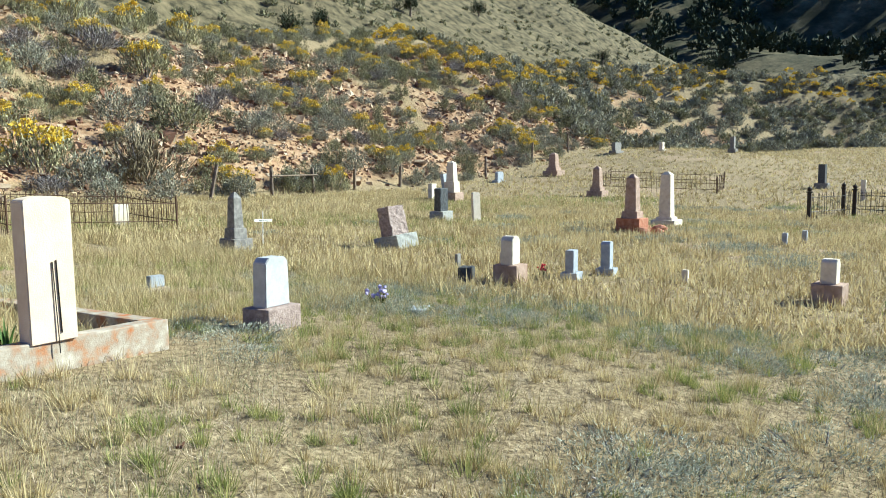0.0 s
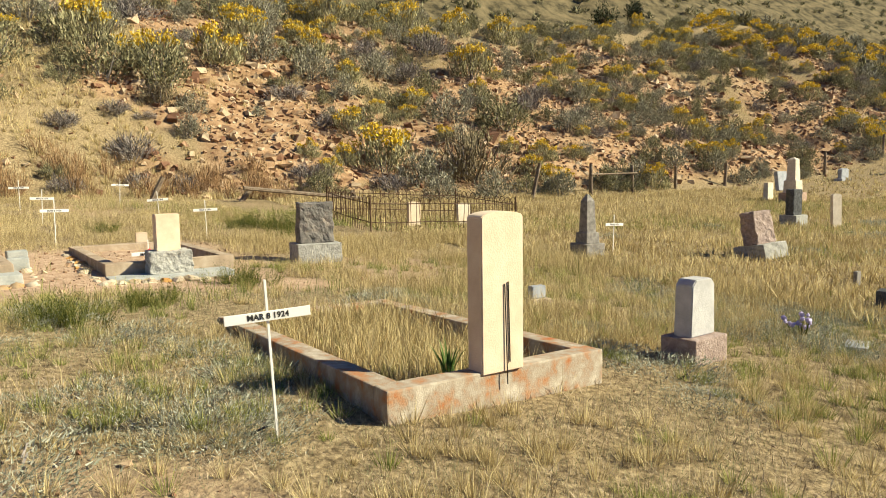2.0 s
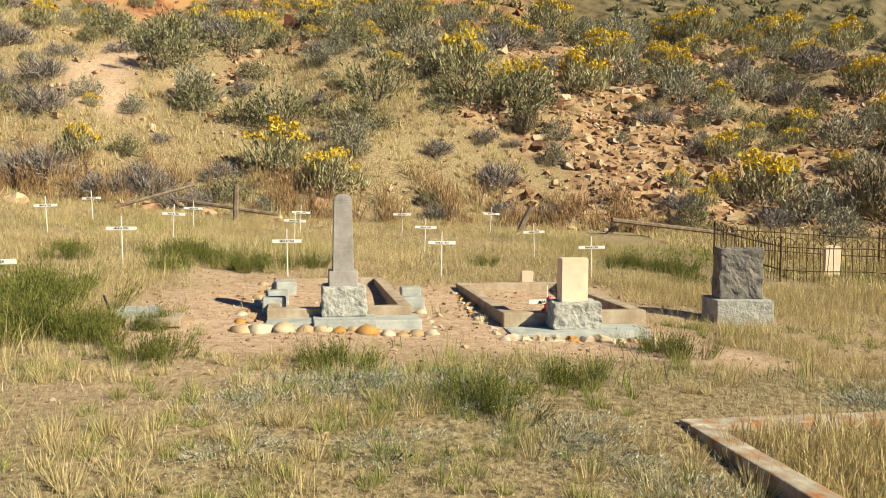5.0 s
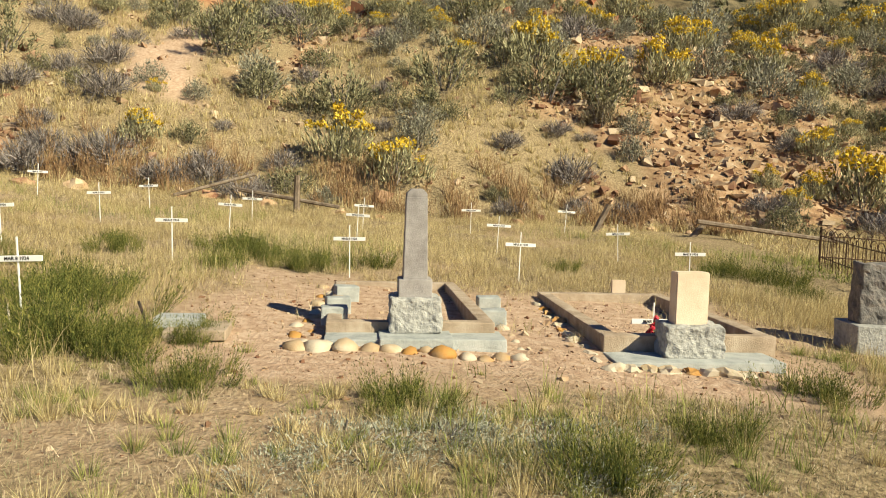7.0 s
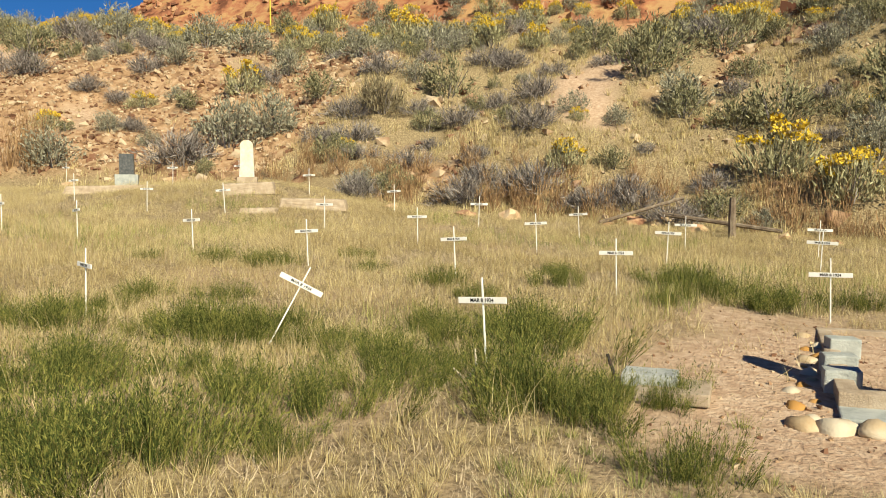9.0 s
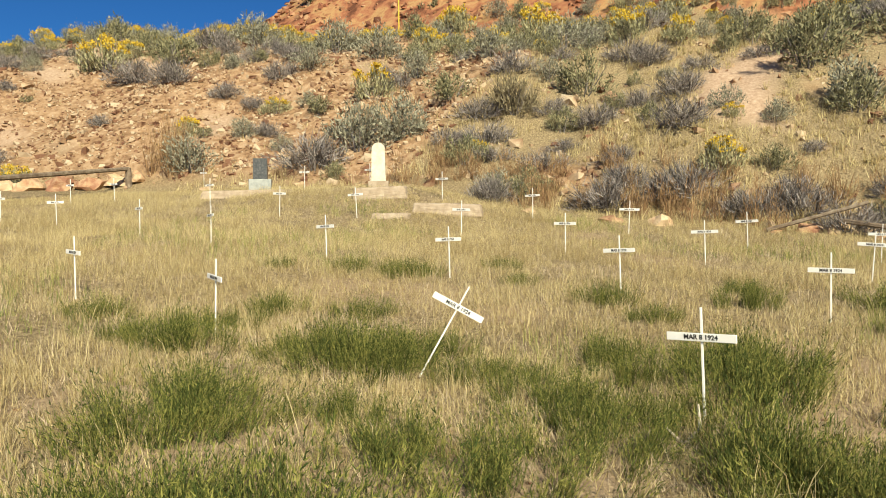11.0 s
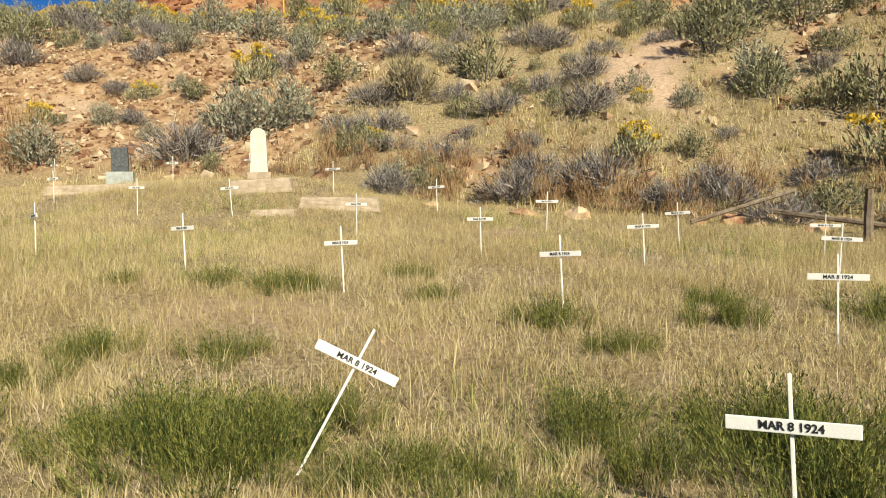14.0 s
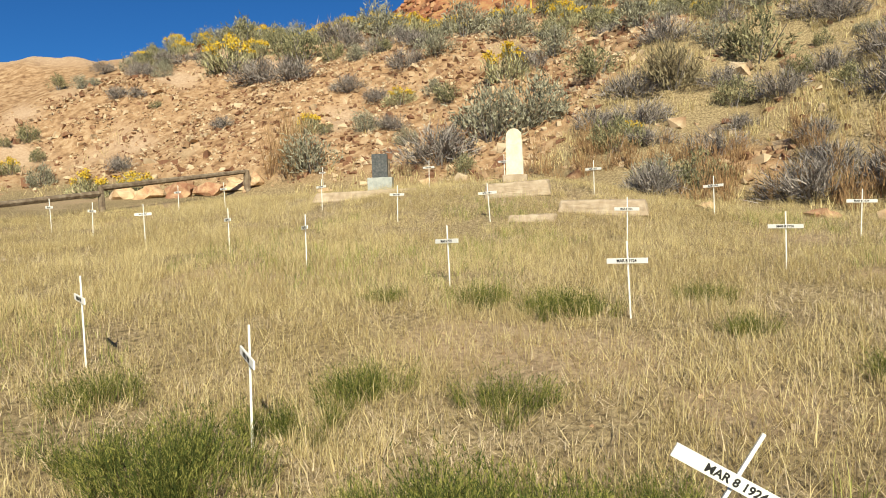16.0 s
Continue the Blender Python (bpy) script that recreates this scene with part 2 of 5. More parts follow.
DRY = mat("dry_grass", [(0.32, 0.245, 0.115), (0.51, 0.41, 0.205), (0.69, 0.585, 0.33)], 0.5, 0.8, 0, island=0.75, translucent=0.28)
GREEN = mat("green_grass", [(0.14, 0.17, 0.045), (0.26, 0.29, 0.075), (0.42, 0.41, 0.14)], 0.6, 0.8, 0, island=0.75, translucent=0.28)
SAGE = mat("sage_leaf", [(0.13, 0.125, 0.09), (0.25, 0.24, 0.175), (0.37, 0.36, 0.27)], 3, 0.85, 0, island=0.75, translucent=0.1)
RABBIT = mat("rabbitbrush_stem", [(0.16, 0.15, 0.085), (0.32, 0.305, 0.165), (0.48, 0.455, 0.27)], 3, 0.85, 0, island=0.75, translucent=0.1)
THICKET = mat("brown_olive_twig", [(0.10, 0.08, 0.05), (0.19, 0.155, 0.095), (0.29, 0.25, 0.15)], 3, 0.9, 0, island=0.4)
MATLEAF = mat("silver_sage_leaf", [(0.18, 0.195, 0.14), (0.31, 0.325, 0.25), (0.46, 0.47, 0.385)], 3, 0.85, 0, island=0.75, translucent=0.2)
OLIVE = mat("olive_leaf", [(0.10, 0.10, 0.055), (0.21, 0.20, 0.11), (0.33, 0.31, 0.175)], 3, 0.85, 0, island=0.75, translucent=0.1)
TWIG = mat("dead_twig", [(0.09, 0.08, 0.075), (0.20, 0.175, 0.165), (0.33, 0.295, 0.275)], 3, 0.9, 0, island=0.75)
WEED = mat("rust_brown_weed", [(0.16, 0.09, 0.045), (0.28, 0.17, 0.085), (0.42, 0.29, 0.15)], 3, 0.9, 0, island=0.35)
REDROCK = mat("red_cliff_rock", [(0.14, 0.06, 0.035), (0.30, 0.14, 0.08), (0.40, 0.25, 0.14), (0.27, 0.11, 0.06)], 1.2, 0.9, 0.6, 12, island=0.5)
YELLOW = mat("yellow_bloom", [(0.54, 0.36, 0.02), (0.66, 0.46, 0.035), (0.60, 0.45, 0.08)], 3, 0.85, 0, island=0.4, translucent=0.15)
BROOM = mat("dark_green_stem", [(0.045, 0.065, 0.013), (0.105, 0.128, 0.026), (0.28, 0.27, 0.07)], 3, 0.85, 0, island=0.8, translucent=0.2)
IRIS = mat("broad_green_leaf", [(0.05, 0.10, 0.02), (0.09, 0.16, 0.035), (0.16, 0.22, 0.06)], 6, 0.5, 0, random=0.4, translucent=0.2)
JUNIPER = mat("juniper_leaf", [(0.02, 0.028, 0.012), (0.04, 0.05, 0.022), (0.07, 0.08, 0.04)], 3, 0.9, 0, island=0.3)
PLASTIC_RED = mat("red_petal", [(0.5, 0.02, 0.03), (0.65, 0.05, 0.08)], 10, 0.6, 0)
PLASTIC_BLUE = mat("violet_petal", [(0.12, 0.10, 0.42), (0.30, 0.22, 0.55), (0.5, 0.45, 0.7)], 14, 0.6, 0, island=0.5)
MASTPAINT = mat("yellow_post_paint", [(0.6, 0.42, 0.05), (0.7, 0.5, 0.08)], 10, 0.6, 0)


# ---- mesh helpers ----
def part(name, bm, material, parent=None, label=""):
    me = bpy.data.meshes.new(name)
    bm.to_mesh(me)
    bm.free()
    me.materials.append(material)
    ob = new(name, me)
    ob.parent = parent
    if label:
        ob["label"] = label
    return ob


def arrays(name, verts, faces, material, parent=None, smooth_shade=False):
    """A mesh from numpy arrays: faces all with the same number of corners."""
    me = bpy.data.meshes.new(name)
    k = faces.shape[1]
    me.vertices.add(len(verts))
    me.vertices.foreach_set("co", np.ascontiguousarray(verts, dtype=np.float32).ravel())
    me.loops.add(faces.size)
    me.loops.foreach_set("vertex_index", np.ascontiguousarray(faces, dtype=np.int32).ravel())
    me.polygons.add(len(faces))
    me.polygons.foreach_set("loop_start", np.arange(0, faces.size, k, dtype=np.int32))
    me.polygons.foreach_set("use_smooth", np.full(len(faces), smooth_shade, dtype=bool))
    me.update(calc_edges=True)
    me.validate()
    me.materials.append(material)
    ob = new(name, me)
    ob.parent = parent
    return ob


def empty(name, m):
    ob = new(name)
    ob.empty_display_size = 0.1
    ob.matrix_world = m
    return ob


def box(bm, sx, sy, sz, x=0.0, y=0.0, z=0.0, bevel=0.01, taper=1.0, rough=0.0, cuts=0, seed=0.0):
    """A bevelled block standing on z, centred on x and y; rough gives a rock face."""
    old = set(bm.verts)
    r = bmesh.ops.create_cube(bm, size=1.0)
    vs = r["verts"]
    for v in vs:
        k = taper if v.co.z > 0 else 1.0
        v.co = Vector((v.co.x * sx * k, v.co.y * sy * k, (v.co.z + 0.5) * sz))
    edges = list({e for v in vs for e in v.link_edges})
    if bevel:
        bmesh.ops.bevel(bm, geom=edges, offset=bevel, segments=2, affect="EDGES", profile=0.6)
    if cuts:
        edges = [e for e in bm.edges if e.verts[0] not in old and e.calc_length() > 0.05]
        bmesh.ops.subdivide_edges(bm, edges=edges, cuts=cuts, use_grid_fill=True)
    vs = [v for v in bm.verts if v not in old]
    for v in vs:
        if rough and 0.005 < v.co.z:
            q = v.co * 9 + Vector((seed, seed * 1.7, seed * 0.3))
            v.co += noise.noise_vector(q) * rough + noise.noise_vector(q * 2.7) * rough * 0.45
        v.co += Vector((x, y, z))
    return bm


def tablet(bm, w, d, h, z=0.0, arch=0.0, cut=0.0, x=0.0, y=0.0, bevel=0.008, steps=10, top=1.0):
    """An upright slab facing +x: an arched top of the given rise, or cut corners."""
    pts = [(-w / 2, 0), (w / 2, 0)]
    wt = w * top / 2
    if cut:
        pts += [(wt, h - cut), (wt - cut, h), (-wt + cut, h), (-wt, h - cut)]
    elif arch:
        pts += [(wt * math.cos(a), h - arch + arch * math.sin(a)) for a in (math.pi * i / steps for i in range(steps + 1))]
    else:
        pts += [(wt, h), (-wt, h)]
    vs = [bm.verts.new((x - d / 2, y + a, z + b)) for a, b in pts]
    f = bm.faces.new(vs)
    out = bmesh.ops.extrude_face_region(bm, geom=[f])
    ext = [g for g in out["geom"] if isinstance(g, bmesh.types.BMVert)]
    for v in ext:
        v.co.x += d
    bmesh.ops.recalc_face_normals(bm, faces=list({f for v in vs + ext for f in v.link_faces}))
    if bevel:
        es = list({e for v in vs + ext for e in v.link_edges})
        bmesh.ops.bevel(bm, geom=es, offset=bevel, segments=2, affect="EDGES")
    return bm


def rod(bm, a, b, r0, r1=None, sides=6):
    a, b = Vector(a), Vector(b)
    r1 = r0 if r1 is None else r1
    q = (b - a).to_track_quat("Z", "Y")
    rings = []
    for p, r in ((a, r0), (b, r1)):
        rings.append([bm.verts.new(p + q @ Vector((r * math.cos(2 * math.pi * i / sides), r * math.sin(2 * math.pi * i / sides), 0))) for i in range(sides)])
    for i in range(sides):
        bm.faces.new((rings[0][i], rings[0][(i + 1) % sides], rings[1][(i + 1) % sides], rings[1][i]))
    bm.faces.new(rings[0][::-1])
    bm.faces.new(rings[1])
    return bm


def stone_blob(bm, sx, sy, sz, seed, sub=2, rough=0.18, at=(0, 0, 0), flat=-0.35):
    r = bmesh.ops.create_icosphere(bm, subdivisions=sub, radius=1.0)
    for v in r["verts"]:
        k = 1 + noise.noise(v.co * 1.3 + Vector((seed, seed * 2.1, seed * 0.7))) * rough * 2 + noise.noise(v.co * 3.1 + Vector((seed, 0, seed))) * rough * 0.6
        c = v.co * k
        v.co = Vector((c.x * sx / 2, c.y * sy / 2, max(c.z, flat) * sz / 2 - flat * sz / 2)) + Vector(at)
    return bm


B = bmesh.new

# ---- ground ----
def steps(*runs):
    out = [runs[0][0]]
    for a, b, s in runs:
        k = max(1, round((b - a) / s))
        out += [a + (b - a) * i / k for i in range(1, k + 1)]
    return np.array(out)


def in_box(x, y, x0, x1, y0, y1, soft):
    return smooth((x - x0) / soft + 0.5) * smooth((x1 - x) / soft + 0.5) * smooth((y - y0) / soft + 0.5) * smooth((y1 - y) / soft + 0.5)


def dirt_at(x, y):
    """Where the soil lies bare."""
    wob = (vnoise(x, y, 1.6, 21) - 0.5) * 1.6 + (vnoise(x, y, 0.5, 22) - 0.5) * 0.6
    yard = in_box(x + wob, y + wob * 0.7, -15.4, -10.4, -2.9, 3.6, 1.0)
    near = in_box(x + wob, y - wob, -10.2, -8.6, -2.6, -1.0, 1.4) * 0.5
    rim = in_box(x + wob, y, -13.9, -12.2, 3.2, 4.3, 0.8) * 0.7
    spots = smooth((vnoise(x, y, 2.4, 23) + 0.35 * vnoise(x, y, 0.7, 24) - 0.88) * 5) * 0.4
    return np.clip(np.maximum(np.maximum(yard, near), np.maximum(rim, spots)), 0, 1)


def chute_at(x, y):
    """A bare chute down the bank."""
    d = bank_d(x, y)
    mid = -9.2 - 0.12 * (d - 6) + 0.8 * np.sin(d * 0.5)
    return smooth((1.9 - np.abs(y - mid)) / 1.2) * smooth((d - 5.5) / 1.5) * (1 - smooth((d - 15) / 3))


def rubble_at(x, y):
    """Broken rock on the bank."""
    d = bank_d(x, y)
    n1 = vnoise(x, y, 4.5, 31) * 0.65 + vnoise(x, y, 1.3, 32) * 0.35
    right = smooth((y - 3) / 9) * (1 - smooth((y - 62) / 25))
    left = smooth((-17 - y) / 5)
    amount = np.clip(0.95 * right + 1.1 * left + 0.12, 0, 1.1)
    return smooth((n1 + 0.42 * amount - 0.62) * 5) * smooth((d - 0.8) / 1.5) * (1 - smooth((d - 16) / 4))


xs = steps((-1500, -400, 60), (-400, -140, 9), (-140, -60, 2.2), (-60, -30, 0.7), (-30, 3, 0.3), (3, 12, 1.0), (12, 60, 6), (60, 300, 24), (300, 1500, 100))
ys = steps((-1500, -300, 100), (-300, -80, 12), (-80, -35, 1.5), (-35, -26, 0.6), (-26, 22, 0.3), (22, 60, 0.8), (60, 160, 2.0), (160, 420, 8), (420, 900, 24), (900, 2400, 150))
X, Y = np.meshgrid(xs, ys)
Z = land(X, Y)
nx, ny = len(xs), len(ys)
idx = np.arange(nx * ny).reshape(ny, nx)
quads = np.stack([idx[:-1, :-1], idx[:-1, 1:], idx[1:, 1:], idx[1:, :-1]], -1).reshape(-1, 4)
ground = arrays("ground", np.stack([X, Y, Z], -1).reshape(-1, 3), quads, EARTH, smooth_shade=True)
tagged(ground, "dry grassy cemetery ground rising into a rocky brush-covered bank", "ground", kind="structure")
D = bank_d(X, Y)
soil = np.maximum(dirt_at(X, Y) * (D < 0), chute_at(X, Y))
soil = np.maximum(soil, smooth((D - 2) / 3) * smooth((-25 - Y) / 6) * 0.9)
rub = rubble_at(X, Y)
redc = smooth((-29 - X - 14) / 3) * (1 - smooth((Y + 4) / 24)) * smooth((Y + 85) / 10)
steppe = np.maximum(smooth((-29 - X - 20) / 4) * smooth((Y + 4) / 24), smooth((Y - 110) / 30))
wooded = np.clip(smooth((Y - 215) / 50) + smooth((X - 150) / 100) + smooth((-Y - 150) / 80), 0, 1)
for nm, chans in (("cover", (soil, rub, steppe)), ("cover_far", (redc, wooded, 0 * soil))):
    ca = ground.data.color_attributes.new(nm, "FLOAT_COLOR", "POINT")
    cols = np.zeros((nx * ny, 4), np.float32)
    cols[:, 0], cols[:, 1], cols[:, 2], cols[:, 3] = chans[0].ravel(), chans[1].ravel(), chans[2].ravel(), 1
    ca.data.foreach_set("color", cols.ravel())

# ---- gravestones and plots ----
def at(x, y, turn=0.0, sink=0.02, lean=0.0, side=0.0):
    """A pose on the ground; +x of the thing turned by so many degrees."""
    return pose(x, y, gz(x, y) - sink, side, lean, turn)


def headstone(x, y, w, d, h, base, stone, foot_stone, label, turn=0.0, arch=0.0, cut=0.0, lean=0.0, side=0.0, rough=0.0, top=1.0, name="headstone", base_w=1.35):
    """An upright stone on a plinth of height base."""
    e = empty(name, at(x, y, turn, 0.03, lean, side))
    if base:
        part("plinth", box(B(), d * 2.0, w * base_w, base + 0.03, bevel=0.012, rough=0.012 if rough else 0.004, cuts=3, seed=x), foot_stone, e)
    if rough:
        part("tablet", box(B(), d, w, h - base, z=base + 0.03, bevel=0.02, rough=rough * 0.8, cuts=14, seed=y, taper=0.96), stone, e)
    else:
        part("tablet", tablet(B(), w, d, h - base, base + 0.03, arch, cut, top=top), stone, e)
    return tagged(e, label, "gravestone", "gravestones in the cemetery")


def obelisk(x, y, w, h, stone, base_stone, label, turn=0.0, base=0.25, die=0.22, lean=0.0, point=0.12):
    """A tapered shaft with a pointed cap on a die and a rock-faced base."""
    e = empty("obelisk", at(x, y, turn, 0.03, lean))
    part("base", box(B(), w * 2.0, w * 2.0, base + 0.03, bevel=0.015, rough=0.012, cuts=4, seed=x), base_stone, e)
    part("die", box(B(), w * 1.4, w * 1.4, die, z=base + 0.03, bevel=0.012, taper=0.94), stone, e)
    sh = h - base - die - point
    bm = box(B(), w, w, sh, z=base + die + 0.03, bevel=0.006, taper=0.8)
    part("shaft", bm, stone, e)
    bm = B()
    c = bmesh.ops.create_cone(bm, cap_ends=True, segments=4, radius1=w * 0.8 * 0.707, radius2=w * 0.12, depth=point)
    bmesh.ops.rotate(bm, verts=c["verts"], cent=(0, 0, 0), matrix=Matrix.Rotation(radians(45), 3, "Z"))
    bmesh.ops.translate(bm, verts=c["verts"], vec=(0, 0, h - point / 2 + 0.03))
    part("cap", bm, stone, e)
    return tagged(e, label, "gravestone", "gravestones in the cemetery")


def curb(name, x0, y0, depth, width, turn, h, t, material, label, z=None, low=0.35, skew=0.0, fall=(0.0, 0.0)):
    """A rectangular grave border: x0, y0 is the outer corner of the front on its -y side; it runs back along -x."""
    e = empty(name, pose(x0, y0, gz(x0, y0) if z is None else z, 0, 0, turn))
    for nm, sx, sy, cx, cy in (("front_kerb", t, width, -t / 2, width / 2), ("back_kerb", t, width, -depth + t / 2, width / 2),
                               ("side_kerb", depth - 2 * t, t, -depth / 2, t / 2), ("side_kerb", depth - 2 * t, t, -depth / 2, width - t / 2)):
        bm = box(B(), sx, sy, h + low, x=cx, y=cy, z=-low, bevel=0.012, rough=0.006, cuts=5, seed=cx + cy)
        for v in bm.verts:
            v.co = Vector((v.co.x - skew * v.co.y, v.co.y, v.co.z + fall[0] * v.co.x + fall[1] * v.co.y))
        part(nm, bm, material, e)
    return tagged(e, label, "grave border")


# the tall cream slab on its concrete border
curb_a = curb("grave_border", -5.20, 1.69, 3.28, 1.84, 0.8, 0.25, 0.17, LICHEN, "weathered concrete grave border with orange lichen round dry grass", z=0.09, skew=0.10, fall=(0.028, -0.03))
slab = empty("headstone", pose(-5.20, 1.69, 0.34, 0, 0, 3.5) @ pose(-0.10, 0.87, 0.0))
part("slab", tablet(B(), 0.335, 0.15, 1.01, -0.04, 0.035, bevel=0.006), CREAM, slab)
bm = B()
rod(bm, (0.088, 0.022, -0.12), (0.081, 0.008, 0.52), 0.0042)
part("rod", bm, IRON, slab, "dark iron rod")
bm = B()
rod(bm, (0.081, 0.048, 0.02), (0.081, 0.036, 0.53), 0.0042)
part("rod", bm, IRON, slab, "dark iron rod")
tagged(slab, "tall cream-painted headstone slab with two dark iron rods", "gravestone", "gravestones in the cemetery")

headstone(-5.75, 4.90, 0.34, 0.17, 0.70, 0.22, SILVER, PINKSTONE, "pale grey marble headstone with cut corners on a rough plinth", 6, cut=0.05, top=0.92)

# broad-bladed plant behind the slab
e = empty("iris_plant", pose(-5.72, 2.42, 0.10))
for i in range(13):
    a, q = i * 2.4, 0.05 + 0.012 * i
    bm = B()
    L, w = 0.34 + 0.02 * (i % 5), 0.016
    c, t = Vector((math.cos(a), math.sin(a), 0)), Vector((-math.sin(a), math.cos(a), 0))
    row = []
    for k in range(5):
        u = k / 4
        p = c * (0.02 + q * 0.7 * u * u) + Vector((0, 0, L * (u - 0.18 * u * u)))
        row.append((bm.verts.new(p - t * w * (1 - u * u)), bm.verts.new(p + c * 0.006 * (1 - u)), bm.verts.new(p + t * w * (1 - u * u))))
    for r0, r1 in zip(row, row[1:]):
        bm.faces.new((r0[0], r0[1], r1[1], r1[0]))
        bm.faces.new((r0[1], r0[2], r1[2], r1[1]))
    part("leaf", bm, IRIS, e)
tagged(e, "broad-leaved green plant inside the grave border", "plant")

# obelisk plot
plot_o = curb("grave_border", -11.98, -1.42, 3.1, 1.58, 4, 0.24, 0.14, CONCRETE, "low tan concrete grave border filled with pink gravel", z=0.26)
e = empty("obelisk", pose(-12.12, -0.61, 0.20, 0, 0, 4))
part("step", box(B(), 0.42, 1.64, 0.25, x=0.20, bevel=0.012, rough=0.006, cuts=4, z=-0.05), BLUECON, e, "long blue-grey concrete step")
part("plinth", box(B(), 0.72, 0.66, 0.22, x=0.12, bevel=0.012, rough=0.006, cuts=3, z=0.0), BLUECON, e)
part("base", box(B(), 0.46, 0.48, 0.32, z=0.22, bevel=0.02, rough=0.022, cuts=14, taper=0.95), ROCKFACE, e, "rock-faced grey granite base")
part("die", box(B(), 0.30, 0.31, 0.17, z=0.535, bevel=0.01), SHAFT, e)
part("shaft", box(B(), 0.215, 0.225, 0.76, z=0.70, bevel=0.006, taper=0.86), SHAFT, e, "grey-brown granite shaft")
part("cap", tablet(B(), 0.19, 0.18, 0.085, 1.455, cut=0.045, bevel=0.006), SHAFT, e)
tagged(e, "grey granite obelisk on a rock-faced base and concrete steps", "gravestone", "gravestones in the cemetery")
for i, (dx, dy) in enumerate(((-1.0, 0.06), (-1.75, 0.08), (-0.55, -1.58), (-1.15, -1.60), (-1.85, -1.57))):
    b = part("concrete_block", box(B(), 0.22, 0.26, 0.2, bevel=0.015, rough=0.008, cuts=2, seed=i), BLUECON)
    b.matrix_world = at(-12.0 + dx, 0.18 + dy, 4 * i, 0.03)
    tagged(b, "blue-grey concrete block beside the obelisk plot", "block", "blocks beside the plot")

# cream block plot
plot_c = curb("grave_border", -11.98, 1.17, 3.0, 1.68, 2.5, 0.24, 0.15, CONCRETE, "low tan concrete grave border with a gravel bed", z=0.18)
e = empty("headstone", pose(-12.0, 1.93, 0.12, 0, 0, 2.5))
part("step", box(B(), 0.45, 1.55, 0.20, x=0.22, bevel=0.012, rough=0.006, cuts=4, z=-0.05), BLUECON, e, "blue-grey concrete step")
part("base", box(B(), 0.36, 0.54, 0.30, x=0.1, z=0.14, bevel=0.02, rough=0.022, cuts=14), ROCKFACE, e, "rock-faced grey granite base")
part("block", tablet(B(), 0.31, 0.16, 0.49, 0.43, x=0.08, bevel=0.008), CREAM, e, "cream-painted upright block")
tagged(e, "cream-painted block headstone on a rock-faced granite base", "gravestone", "gravestones in the cemetery")
headstone(-15.25, 2.2, 0.19, 0.07, 0.24, 0, CREAM, CREAM, "small cream marker behind the gravel plot", -4)

# cobbles along the plots
cob = []
for k in range(8):
    bm = stone_blob(B(), 0.21, 0.19, 0.16, 3.7 * k, 2, 0.2 if k < 4 else 0.42)
    for f in bm.faces:
        f.smooth = k < 4
    me = bpy.data.meshes.new("cobble")
    bm.to_mesh(me)
    bm.free()
    me.materials.append(COBBLE)
    cob.append(me)


def cobble(x, y, s, turn, k, label="rounded tan river cobble edging the grave plot"):
    o = new("cobble", cob[k])
    o.matrix_world = at(x, y, turn, 0.03, 9 * math.sin(turn), 9 * math.cos(turn)) @ Matrix.Diagonal((s * 0.85, s * 1.05, s * 0.8, 1))
    return tagged(o, label, "cobble", "cobbles edging the plots")


R = random.Random(5)
y = -1.62
while y < 0.32:
    s = R.uniform(0.75, 1.45)
    cobble(-11.52 + R.uniform(-0.05, 0.05), y, s, R.uniform(0, 180), R.randrange(4))
    y += 0.165 * s
y = 1.10
while y < 2.78:
    s = R.uniform(0.6, 1.15)
    cobble(-11.38 + R.uniform(-0.07, 0.05), y, s, R.uniform(0, 180), 4 + R.randrange(4), "angular tan rock edging the gravel plot")
    y += 0.175 * s
for i in range(14):
    cobble(-11.7 - i * 0.22, -1.62 + R.uniform(-0.13, 0.05), R.uniform(0.45, 0.95), R.uniform(0, 180), R.randrange(4))
for i in range(12):
    cobble(-11.65 - i * 0.25, 1.02 + R.uniform(-0.12, 0.03), R.uniform(0.45, 0.95), R.uniform(0, 180), 4 + R.randrange(4), "angular tan rock edging the gravel plot")
for i in range(5):
    cobble(-11.9 - i * 0.3, 0.32 + R.uniform(-0.03, 0.1), R.uniform(0.5, 0.9), R.uniform(0, 180), R.randrange(4))

headstone(-13.0, 4.46, 0.57, 0.28, 0.96, 0.31, HEWN, ROCKFACE, "dark rough-hewn granite headstone on a pale rock-faced base", -6, rough=0.03, base_w=1.27)

# flat blue plaque with an iron stake
e = empty("flat_marker", at(-11.75, -2.62, 6, 0.02))
part("slab", box(B(), 0.50, 0.52, 0.09, x=0.02, y=0.12, bevel=0.012, rough=0.006, cuts=3), CONCRETE, e)
part("plate", box(B(), 0.30, 0.40, 0.09, x=-0.06, y=-0.06, z=0.075, bevel=0.01, rough=0.006, cuts=3), BLUECON, e, "blue-grey stone plate")
tagged(e, "flat blue-grey grave marker on a concrete slab", "grave marker")
bm = B()
rod(bm, (0, 0, -0.05), (0.01, -0.01, 0.18), 0.012)
rod(bm, (0.01, -0.01, 0.18), (0.0, -0.06, 0.31), 0.012)
o = part("iron_stake", bm, IRON)
o.matrix_world = at(-11.45, -2.86, 0, 0)
tagged(o, "bent black iron stake beside the flat marker", "stake")
bm = stone_blob(B(), 0.15, 0.12, 0.10, 8.0, 2, 0.3)
